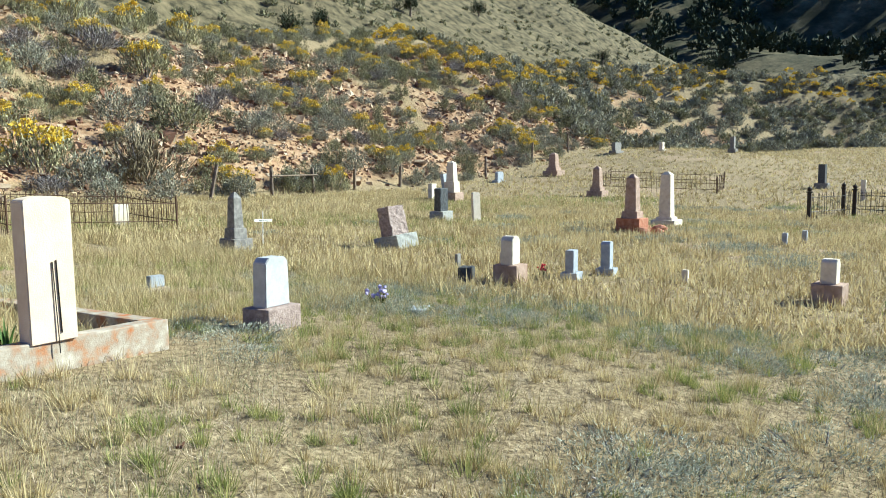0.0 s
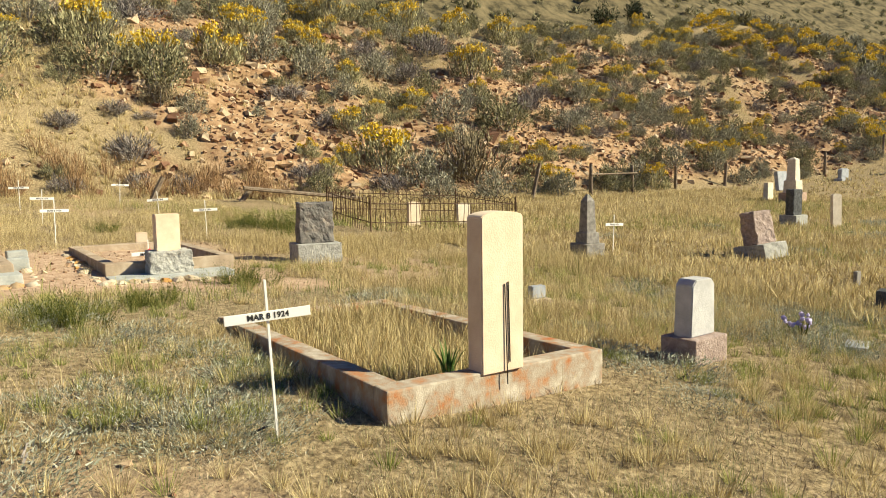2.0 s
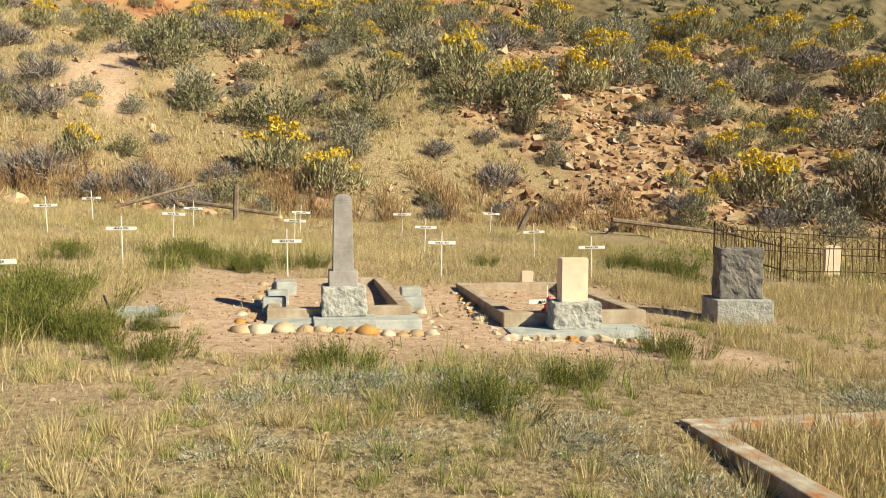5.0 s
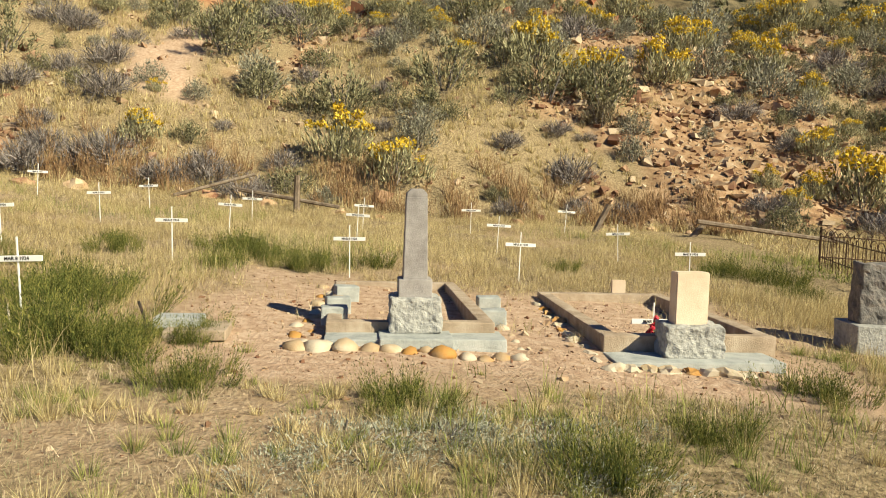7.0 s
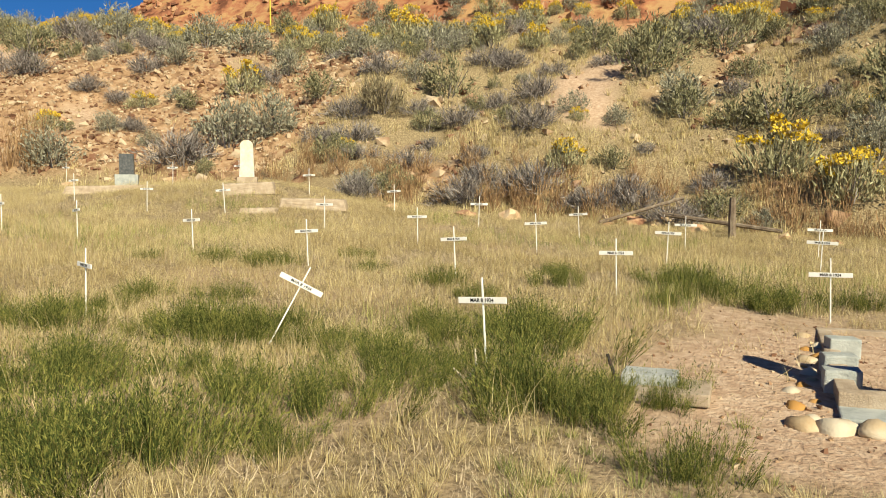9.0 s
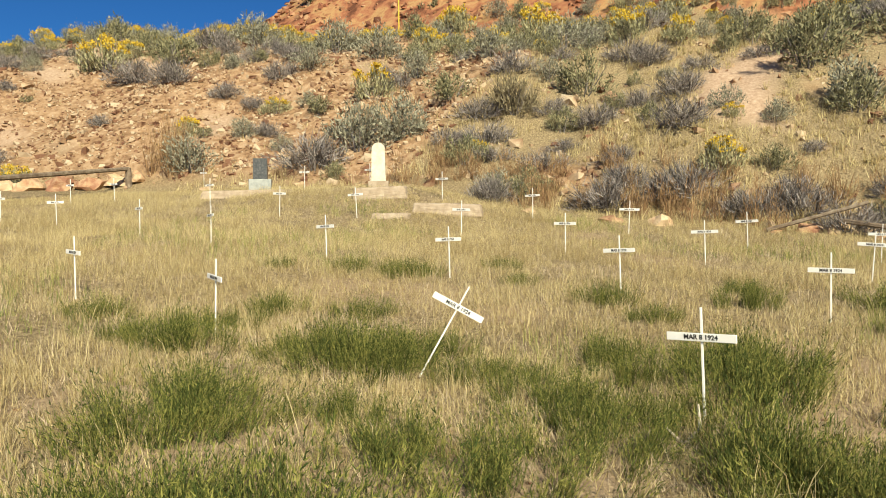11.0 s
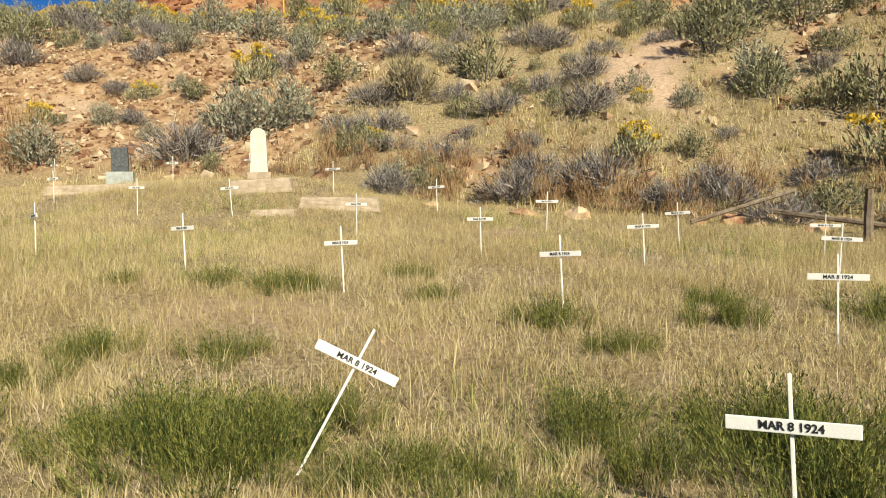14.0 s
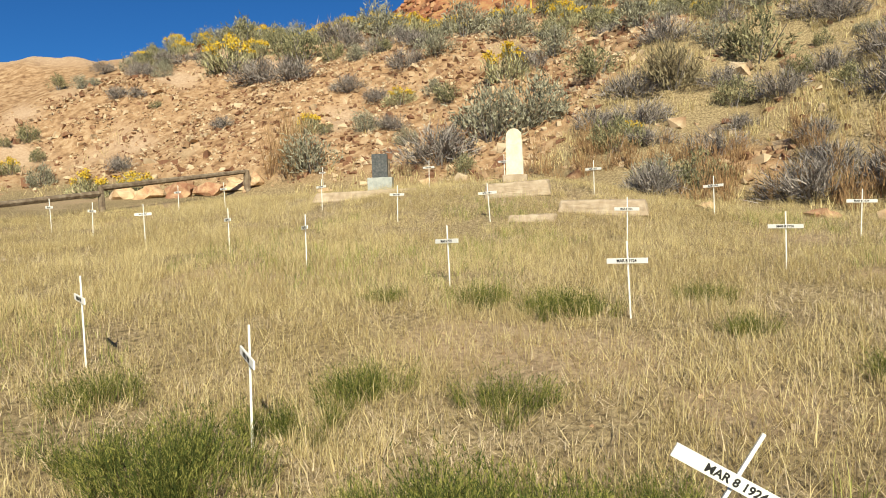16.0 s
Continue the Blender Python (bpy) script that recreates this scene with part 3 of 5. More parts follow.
o = part("pale_rock", bm, CONCRETE)
o.matrix_world = at(-11.30, -4.22, 20)
tagged(o, "small pale rock under the green brush", "rock")
bm = B()
rod(bm, (0, 0, 0), (0.02, 0.10, 0.12), 0.014)
rod(bm, (0.02, 0.10, 0.12), (0.0, 0.08, 0.26), 0.012, 0.006)
rod(bm, (0.0, 0.0, 0.0), (0.03, -0.10, 0.10), 0.012, 0.006)
o = part("driftwood", bm, PALE)
o.matrix_world = at(-11.35, -4.02, 0)
tagged(o, "bleached forked branch at the foot of a cross", "branch")

# scattered older stones of the lower meadow
headstone(-5.98, 9.80, 0.26, 0.20, 0.73, 0.30, PALE, BROWN, "cream sandstone headstone with a pointed top on a brown plinth", 4, cut=0.06, base_w=1.45)
headstone(-6.55, 9.45, 0.28, 0.2, 0.22, 0, DARKSTONE, DARKSTONE, "low dark toppled plinth beside a headstone", 20)
headstone(-5.60, 11.10, 0.24, 0.14, 0.48, 0.12, BLUEGREY, BLUEGREY, "small blue-grey headstone on a pale plinth", 8)
headstone(-5.45, 12.15, 0.22, 0.16, 0.58, 0.12, BLUEGREY, BLUEGREY, "narrow blue-grey headstone with a cut top on a plinth", 8, cut=0.04)
headstone(-1.85, 11.45, 0.22, 0.20, 0.62, 0.28, PALE, BROWN, "cream headstone with a brown side on a brown plinth", -4, cut=0.05, base_w=1.7)
headstone(-7.80, 11.0, 0.13, 0.06, 0.24, 0, GREY, GREY, "small grey slate marker in the grass", 5)
headstone(-7.15, 11.5, 0.13, 0.08, 0.30, 0, PALE, PALE, "small cream marker behind the brown plinth", 5)
headstone(-4.05, 12.05, 0.10, 0.10, 0.22, 0, PALE, PALE, "short white stone post in the grass", 5)
headstone(-8.45, 5.38, 0.20, 0.10, 0.20, 0.05, BLUEGREY, CONCRETE, "small grey block marker on a flat slab", 0, base_w=1.4)
obelisk(-12.0, 9.45, 0.225, 1.15, GREY, GREY, "dark grey granite obelisk with a pointed cap", 0, 0.25, 0.2)
headstone(-10.65, 12.75, 0.52, 0.36, 0.92, 0.28, PINKSTONE, ROCKFACE, "leaning rough pink granite headstone on a pale rock-faced base", -4, rough=0.03, lean=-9, side=4, base_w=1.25)
headstone(-14.7, 19.9, 0.46, 0.26, 1.08, 0.34, DARKSTONE, ROCKFACE, "dark polished granite headstone on a pale granite base", 4, rough=0.015)
headstone(-14.25, 21.3, 0.30, 0.12, 0.98, 0, PALE, PALE, "narrow cream marble headstone with an arched top", -20, arch=0.06, lean=-3)
obelisk(-8.75, 21.4, 0.36, 1.72, BROWN, REDSTONE, "brown sandstone obelisk on a red rock base", 0, 0.42, 0.2)
for dx, dy, s in ((0.7, 0.35, 0.5), (0.55, -0.55, 0.45), (0.1, 0.75, 0.4), (0.85, -0.1, 0.35)):
    o = part("red_rock", stone_blob(B(), s, s * 1.1, s * 0.8, dx * 7 + dy, 2, 0.15), REDSTONE)
    o.matrix_world = at(-8.75 + dx, 21.4 + dy, 30 * dx)
    tagged(o, "rough red rock at the foot of the brown obelisk", "rock", "rocks round the obelisk")
obelisk(-8.75, 24.3, 0.40, 1.80, PALE, PALE, "pale sandstone obelisk with a flat cap in the grass", 0, 0.22, 0.1, point=0.1)
obelisk(-20.6, 28.8, 0.40, 1.85, PALE, BROWN, "white marble obelisk shaft on a dark plinth", 6, 0.4, 0.5, point=0.08)
headstone(-21.6, 28.6, 0.5, 0.2, 0.75, 0.0, PALE, PALE, "pale marble headstone beside a tall obelisk", 10)
headstone(-24.6, 34.0, 0.75, 0.2, 0.95, 0.0, BLUEGREY, BLUEGREY, "leaning blue-grey headstone in pale grass", 0, lean=-8)
headstone(-25.6, 41.0, 0.7, 0.22, 0.68, 0.12, BLUEGREY, BLUEGREY, "blue-grey headstone with a rounded top in pale grass", 0, arch=0.1)
obelisk(-24.3, 45.9, 0.55, 1.55, BROWN, BROWN, "short brown obelisk on a broad plinth", 0, 0.35, 0.2)
obelisk(-16.7, 36.3, 0.42, 1.55, BROWN, BROWN, "grey-brown obelisk on a square base", 0, 0.3, 0.2)
headstone(-24.8, 57.5, 1.2, 0.3, 0.85, 0.2, GREY, GREY, "wide grey granite headstone far up the meadow", 0)
headstone(-22.0, 60.0, 0.5, 0.3, 0.7, 0.1, PALE, PALE, "pale boulder-like headstone far up the meadow", 0, rough=0.03)
headstone(-17.0, 62.0, 0.45, 0.3, 1.25, 0.3, GREY, GREY, "narrow grey headstone far up the meadow", 0)
headstone(-7.95, 46.9, 0.62, 0.35, 1.35, 0.3, DARKSTONE, GREY, "dark granite headstone on a grey base", 0)
headstone(-5.05, 40.1, 0.22, 0.2, 0.95, 0, PALE, PALE, "narrow white marble post stone", 0)
headstone(-4.3, 20.4, 0.16, 0.12, 0.30, 0, BLUEGREY, BLUEGREY, "small grey marker in the sage", 0)
headstone(-4.1, 21.8, 0.16, 0.12, 0.32, 0, BLUEGREY, BLUEGREY, "small grey marker in the sage", 0)
headstone(-17.9, 9.1, 0.34, 0.09, 0.62, 0, CREAM, CREAM, "cream marble headstone inside an iron fence", 0, arch=0.05)
headstone(-18.1, 10.7, 0.38, 0.09, 0.58, 0, PALE, PALE, "chipped cream marble headstone inside an iron fence", 0, arch=0.05)

# upper terrace
headstone(-22.7, -16.5, 0.40, 0.16, 1.22, 0.16, PALE, CONCRETE, "white marble tablet with a rounded top on the terrace", 36, arch=0.17, top=0.9, base_w=1.4)
headstone(-22.7, -21.5, 0.43, 0.2, 1.06, 0.40, DARKSTONE, BLUECON, "dark granite headstone on a pale concrete base", 44, base_w=1.6)
for x, y, w, h, t, lab in ((-21.9, -15.7, 1.7, 0.50, 34, "broken pale concrete slab before the white tablet"), (-22.0, -13.6, 2.1, 0.48, 30, "long pale stone slab lying on the terrace"),
                           (-21.7, -20.8, 3.4, 0.40, 42, "low pale concrete kerb below the dark headstone"), (-20.7, -14.3, 1.1, 0.26, 32, "flat pale stone step in dry grass"),
                           (-12.9, -19.3, 2.4, 0.2, 77, "low weathered concrete kerb in dry grass")):
    bm = box(B(), 0.85, w * 0.85, h * 0.68, bevel=0.04, rough=0.02, cuts=9, taper=0.9, seed=w * 3)
    o = part("stone_slab", bm, CONCRETE)
    o.matrix_world = at(x, y, t, 0.14, 4 * math.sin(w * 9), 3 * math.cos(w * 7))
    tagged(o, lab, "slab", "slabs on the terrace")
o = part("flat_stone", box(B(), 0.55, 0.6, 0.22, bevel=0.03, rough=0.02, cuts=4), BLUECON)
o.matrix_world = at(-10.6, -12.4, -20, 0.05)
tagged(o, "low grey flat gravestone in the grass", "grave marker")

# artificial flowers
def flowers(x, y, material, label, n=14, r=0.13, h=0.22):
    e = empty("flower_bunch", at(x, y, 0, 0))
    rr = random.Random(n)
    for i in range(n):
        a, q = rr.uniform(0, 6.28), rr.uniform(0, r)
        p = Vector((q * math.cos(a), q * math.sin(a), h * rr.uniform(0.45, 1.0)))
        part("stem", rod(B(), (p.x * 0.3, p.y * 0.3, -0.02), p, 0.004, 0.003, 4), BROOM, e)
        bm = B()
        c = bmesh.ops.create_icosphere(bm, subdivisions=1, radius=rr.uniform(0.016, 0.03))
        for v in c["verts"]:
            v.co = v.co * rr.uniform(0.7, 1.3) + p
        part("bloom", bm, material, e)
    return tagged(e, label, "flowers")


flowers(-5.95, 6.75, PLASTIC_BLUE, "bunch of violet artificial flowers on the grass", 20, 0.2, 0.25)
o = part("fallen_plaque", box(B(), 0.2, 0.34, 0.03, bevel=0.006), BLUEGREY)
o.matrix_world = at(-5.45, 6.85, 25, -0.02)
tagged(o, "small blue-grey plaque lying beside artificial flowers", "plaque")
flowers(-12.45, 1.78, PLASTIC_RED, "pink-red artificial flowers behind the cream headstone", 12, 0.08, 0.28)
flowers(-5.95, 10.75, PLASTIC_RED, "red artificial flowers between two headstones", 9, 0.07, 0.3)

# ---- white crosses ----
txt = bpy.data.curves.new("words", "FONT")
txt.resolution_u, txt.offset = 3, 0.0011
txt.body, txt.size, txt.extrude, txt.align_x, txt.align_y = "MAR 8 1924", 0.043, 0.0008, "CENTER", "CENTER"
tmp = bpy.data.objects.new("words", txt)
scene.collection.objects.link(tmp)
bpy.context.view_layer.update()
letters = bpy.data.meshes.new_from_object(tmp.evaluated_get(bpy.context.evaluated_depsgraph_get()))
bpy.data.objects.remove(tmp)
letters.materials.append(INK)
proto = empty("grave_cross", pose(0, 0, 0))
part("stake", box(B(), 0.013, 0.0135, 0.86, z=-0.12, bevel=0.002), WHITE, proto)
part("arm", box(B(), 0.012, 0.45, 0.052, x=0.015, z=0.525, bevel=0.003), WHITE, proto)
lt = new("lettering", letters)
lt.parent = proto
lt.matrix_basis = pose(0.0225, 0, 0.551, 90, 0, 90)
lt["label"] = "black painted date"
tagged(proto, "thin white wooden grave cross with a painted date", "cross", "white crosses in the grass")
XS = [(-11.73, -4.02), (-15.70, -3.97), (-15.62, -1.50), (-16.1, 0.95), (-16.3, 3.58), (-19.45, 3.35), (-19.3, 0.98), (-19.3, -1.68), (-19.2, -4.03), (-19.4, -6.45),
      (-19.1, -8.85), (-19.6, -11.5), (-19.95, -14.75), (-19.2, -16.6), (-19.7, -20.0), (-19.4, -24.3), (-23.9, 3.2), (-22.9, 0.75), (-22.6, -1.78), (-22.5, -4.3), (-22.5, -6.6),
      (-22.4, -9.05), (-23.4, -12.0), (-22.9, -14.45), (-23.9, -26.1), (-22.9, -19.7), (-15.90, -6.40), (-15.64, -8.89), (-15.66, -11.40), (-15.4, -14.1), (-15.4, -16.4),
      (-11.60, -8.85), (-11.5, -11.4), (-18.2, -24.6), (-15.1, -19.15), (-14.9, -21.4), (-14.5, -22.8), (-5.33, 1.09), (-5.1, -1.45), (-12.1, 10.2), (-24.0, -18.0)]
TURNED = {(-11.60, -8.85): -19, (-15.4, -14.1): -22, (-15.4, -16.4): -15, (-15.1, -19.15): 20}
R = random.Random(11)
first = True
for x, y in XS:
    turn = R.uniform(-9, 3)
    turn = TURNED.get((x, y), turn)
    m = at(x, y, turn, -0.12 if x > -6 else -0.02 if x > -12 else 0.0, R.uniform(-2, 2), R.uniform(-3, 3))
    if first:
        proto.matrix_world, first = m, False
    else:
        copy_thing(proto, m)
tilted = copy_thing(proto, pose(-11.85, -6.03, 1.088, -29, 4, 33) @ pose(-0.015, 0, -0.551))
short = copy_thing(proto, at(-12.5, 1.80, 0, 0.32))
tagged(short, "low white wooden cross inside the gravel plot", "cross", "white crosses in the grass")
tagged(tilted, "white wooden grave cross leaning far over in green brush", "cross", "white crosses in the grass")
bm = box(B(), 0.02, 0.02, 0.3, z=-0.1, bevel=0.003)
o = part("short_stake", bm, TIMBER)
o.matrix_world = at(-1.25, 1.45, 0, 0)
tagged(o, "short pale wooden stake in the grass", "stake")

# ---- fences ----
def fence_run(name, pts, h, gap, label, post_every=8, material=RUST, ornate=False, hooped=False):
    """Iron fence along the points: pickets with a spear tip between two rails, and thicker posts."""
    e = empty(name, pose(0, 0, 0))
    bm = B()
    rod(bm, (0, 0, -0.02), (0, 0, h * 0.9), 0.008, sides=4)
    if not hooped:
        rod(bm, (0, 0, h * 0.9), (0, 0, h), 0.014, 0.002, 4)
    me = bpy.data.meshes.new("picket")
    bm.to_mesh(me)
    bm.free()
    me.materials.append(material)
    rr = random.Random(3)
    for (x0, y0), (x1, y1) in zip(pts, pts[1:]):
        n = max(2, round(math.hypot(x1 - x0, y1 - y0) / gap))
        for rh in (0.28, 0.82):
            bm = B()
            k = max(2, n // 6)
            for i in range(k):
                a, b = i / k, (i + 1) / k
                pa, pb = (x0 + (x1 - x0) * a, y0 + (y1 - y0) * a), (x0 + (x1 - x0) * b, y0 + (y1 - y0) * b)
                rod(bm, (*pa, gz(*pa) + h * rh), (*pb, gz(*pb) + h * rh), 0.012, sides=4)
            part("rail", bm, material, e)
        for i in range(0, n - 1, 2) if hooped else ():
            p, q = i / n, (i + 2) / n
            bm = B()
            arc = []
            for k in range(9):
                u = 0.5 - 0.5 * math.cos(math.pi * k / 8)
                ax, ay = x0 + (x1 - x0) * (p + (q - p) * u), y0 + (y1 - y0) * (p + (q - p) * u)
                arc.append((ax, ay, gz(ax, ay) + h * (0.86 + 0.16 * math.sin(math.pi * k / 8))))
            for c0, c1 in zip(arc, arc[1:]):
                rod(bm, c0, c1, 0.008, sides=4)
            part("hoop", bm, material, e)
        for i in range(n + 1):
            x, y = x0 + (x1 - x0) * i / n, y0 + (y1 - y0) * i / n
            o = new("picket", me)
            o.parent = e
            o.matrix_basis = pose(x, y, gz(x, y), rr.uniform(-3, 3), rr.uniform(-3, 3), 0)
    for x, y in pts:
        bm = B()
        z = gz(x, y)
        if ornate:
            box(bm, 0.13, 0.13, h * 1.05, x, y, z - 0.05, bevel=0.01)
            box(bm, 0.19, 0.19, 0.05, x, y, z + h * 1.05 - 0.05, bevel=0.01)
            c = bmesh.ops.create_uvsphere(bm, u_segments=10, v_segments=8, radius=0.085)
            bmesh.ops.translate(bm, verts=c["verts"], vec=(x, y, z + h * 1.05 + 0.08))
            rod(bm, (x, y, z + h * 1.05 + 0.14), (x, y, z + h * 1.05 + 0.24), 0.03, 0.005)
        else:
            rod(bm, (x, y, z - 0.05), (x, y, z + h * 1.06), 0.022, sides=6)
        part("post", bm, material, e)
    return tagged(e, label, "fence")


fence_run("iron_fence", [(-20.3, 7.8), (-16.9, 7.4), (-16.75, 11.4), (-20.0, 11.7), (-20.3, 7.8)], 0.80, 0.13, "rusty hoop-topped iron fence round two cream headstones", hooped=True)
fence_run("iron_fence", [(-18.9, 43.0), (-12.5, 44.0), (-11.8, 40.2), (-18.2, 39.4), (-18.9, 43.0)], 0.9, 0.26, "dark iron picket fence round a far plot")
fence_run("iron_fence", [(-5.55, 30.2), (-4.4, 32.6), (-1.2, 31.5)], 0.98, 0.15, "black iron fence with ornate ball-topped posts", material=IRON, ornate=True)
fence_run("iron_fence", [(-5.0, 34.1), (-1.0, 35.5)], 0.98, 0.2, "black iron fence with ornate ball-topped posts", material=IRON, ornate=True)


def post(x, y, h, r, label, lean=0.0, side=0.0, material=TIMBER):
    bm = B()
    rod(bm, (0, 0, -0.15), (0, 0, h * 0.55), r, r * 0.95, 7)
    rod(bm, (0, 0, h * 0.55), (0.01, 0.01, h), r * 0.95, r * 0.8, 7)
    o = part("wooden_post", bm, material)
    o.matrix_world = at(x, y, 0, 0, lean, side)
    return tagged(o, label, "post", "old fence posts along the bank")


def beam(x0, y0, z0, x1, y1, z1, r, label, name="wooden_rail"):
    bm = B()
    rod(bm, (x0, y0, gz(x0, y0) + z0), (x1, y1, gz(x1, y1) + z1), r, r * 0.85, 7)
    return tagged(part(name, bm, TIMBER), label, "rail", "old rails along the bank")


OLD = "weathered wooden fence post at the foot of the bank"
for x, y, h, le, si in ((-24.9, -3.65, 0.95, 0, 0), (-24.9, 4.2, 0.85, 0, -25), (-25.3, 7.0, 0.5, 0, -40), (-25.4, 11.1, 0.4, 0, 30), (-26.2, 19.5, 1.5, 0, -14), (-27.0, 23.5, 1.4, 0, 2), (-27.2, 26.3, 1.3, 0, 3),
                        (-27.4, 29.5, 1.1, 0, 2), (-27.6, 33.5, 1.2, 0, -3), (-27.9, 43.0, 1.4, 0, 2), (-28.3, 50.0, 1.5, 0, -2), (-28.6, 56.5, 1.5, 0, 2), (-29.0, 63.0, 1.6, 0, 0), (-29.2, 72.0, 1.6, 0, 0),
                        (-24.6, -23.5, 0.9, 0, 0)):
    post(x, y, h, 0.09, OLD, le, si)
beam(-25.0, 7.0, 0.45, -25.2, 11.2, 0.10, 0.07, "long grey fallen rail along the bank")
beam(-26.9, 23.4, 0.95, -27.1, 26.5, 0.95, 0.045, "grey pole lashed between two posts")
beam(-25.2, -6.9, 0.05, -26.2, -5.0, 0.75, 0.05, "bleached dead branch leaning on the bank", "dead_branch")
beam(-25.9, -5.6, 0.35, -25.5, -2.6, 0.12, 0.06, "old grey log lying on rubble")
post(-17.3, -27.8, 0.75, 0.10, "weathered post carrying old rails")
post(-22.9, -29.4, 0.75, 0.13, "weathered post carrying old rails")
beam(-17.3, -27.8, 0.70, -22.9, -29.4, 0.72, 0.09, "old grey timber rail between posts")
beam(-17.3, -27.8, 0.55, -11.0, -26.0, 0.35, 0.09, "old grey timber rail between posts")
bm = B()
rod(bm, (0, 0, -0.3), (0, 0, 3.6), 0.05, sides=8)
rod(bm, (0, 0, 3.6), (0, 0, 3.7), 0.05, 0.02, 8)
o = part("marker_post", bm, MASTPAINT)
o.matrix_world = at(-44.5, -34.0, 0, 0)
tagged(o, "tall yellow marker post on top of the bank", "post")

# ---- brush ----
def leaf_blades(base, direction, length, width, droop, r):
    """Narrow pointed leaves, one triangle each, from start points and directions."""
    n = len(base)
    side = np.cross(direction, r.normal(size=(n, 3)))
    side /= np.linalg.norm(side, axis=1, keepdims=True) + 1e-9
    w = side * np.asarray(width).reshape(-1, 1)
    L = np.asarray(length).reshape(-1, 1)
    tip = base + direction * L + np.array([0, 0, -1.0]) * (L * np.asarray(droop).reshape(-1, 1))
    return np.stack([base - w, base + w, tip], 1).reshape(-1, 3), np.arange(n * 3).reshape(-1, 3)


def dome(n, r, h, rr, inner=0.45, lumps=6):
    """Points and outward directions in an uneven low dome."""
    cen = rr.normal(size=(lumps, 3)) * [0.42 * r, 0.42 * r, 0.10 * h] + [0, 0, 0.42 * h]
    rad = rr.uniform(0.42, 0.68, lumps)
    k = rr.integers(0, lumps, n)
    d = rr.normal(size=(n, 3))
    d[:, 2] = np.abs(d[:, 2]) * 0.9 - 0.25
    d /= np.linalg.norm(d, axis=1, keepdims=True)
    q = rr.uniform(inner, 1.0, (n, 1))
    p = cen[k] + d * q * rad[k][:, None] * np.array([r, r, h * 0.95])
    p[:, 2] = np.maximum(p[:, 2], 0.02)
    out = d * 0.6 + np.array([0, 0, 0.75]) + rr.normal(size=(n, 3)) * 0.35
    return p, out / np.linalg.norm(out, axis=1, keepdims=True)


def make_mesh(name, v, f, material):
    o = arrays(name, v, f, material)
    me = o.data
    bpy.data.objects.remove(o)
    return me


def stems_mesh(name, n, r, h, rr, material, spread=0.8):
    bm = B()
    for i in range(n):
        a = rr.uniform(0, 6.28)
        q = rr.uniform(0.2, 1.0) * r * spread
        rod(bm, (0.04 * math.cos(a), 0.04 * math.sin(a), -0.08), (q * math.cos(a), q * math.sin(a), h * rr.uniform(0.4, 0.8)), 0.014, 0.005, 4)
    me = bpy.data.meshes.new(name)
    bm.to_mesh(me)
    bm.free()
    me.materials.append(material)
    return me


def sprays(n, r, h, rr, count, fill=0.35):
    """A mounded crown of separate leafy sprays: leaf points, their directions, and the tips of the sprays."""
    a = rr.uniform(0, 6.283, count)
    up = rr.uniform(0.02, 1.0, count)
    lobe = 1 + 0.22 * np.sin(a * 2 + rr.uniform(0, 6)) + 0.12 * np.sin(a * 5 + rr.uniform(0, 6))
    out = np.sqrt(1 - up * up) * lobe * rr.uniform(0.8, 1.05, count)
    tip = np.stack([np.cos(a) * out * r, np.sin(a) * out * r, h * (0.16 + 0.72 * up * rr.uniform(0.75, 1.1, count))], 1)
    k = rr.integers(0, count, n)
    back = np.where(rr.random(n) < fill, rr.uniform(0.35, 0.95, n), 1.0)[:, None]
    p = tip[k] * back + rr.normal(0, 1, (n, 3)) * np.array([0.13 * r, 0.13 * r, 0.12 * h])
    p[:, 2] = np.maximum(p[:, 2], 0.02)
    d = tip[k] / np.linalg.norm(tip[k], axis=1, keepdims=True) * 0.6 + np.array([0, 0, 0.55]) + rr.normal(0, 0.42, (n, 3))
    return p, d / np.linalg.norm(d, axis=1, keepdims=True), tip


def bush_set(count, n, r, h, leaf, width, material, seed, flower=0, stem=TWIG, upright=0.0, tips=30, fill=0.35):
    """Some shapes of one kind of shrub: lists of (foliage, stems, blooms)."""
    out = []
    for i in range(count):
        rr = np.random.default_rng(seed + i)
        p, d, tip = sprays(n, r, h, rr, tips, fill)
        if upright:
            d = d * (1 - upright) + np.array([0, 0, upright])
            d /= np.linalg.norm(d, axis=1, keepdims=True)
        v, f = leaf_blades(p, d, rr.uniform(0.5, 1.4, n) * leaf, rr.uniform(0.6, 1.4, n) * width, rr.uniform(0, 0.25, n), rr)
        fol = make_mesh("foliage", v, f, material)
        st = stems_mesh("stems", 9, r, h, rr, stem)
        bl = None
        if flower:
            top = tip[tip[:, 2] > h * 0.42]
            k = rr.integers(0, len(top), flower)
            p = top[k] + rr.normal(0, 1, (flower, 3)) * np.array([0.11 * r, 0.11 * r, 0.05 * h]) + np.array([0, 0, 0.13 * h + 0.6 * leaf])
            d = rr.normal(0, 0.6, (flower, 3)) + np.array([0, 0, 0.5])
            d /= np.linalg.norm(d, axis=1, keepdims=True)
            v, f = leaf_blades(p, d, rr.uniform(0.04, 0.08, flower), rr.uniform(0.018, 0.032, flower), rr.uniform(0, 0.2, flower), rr)
            bl = make_mesh("blooms", v, f, YELLOW)
        out.append((fol, st, bl))
    return out


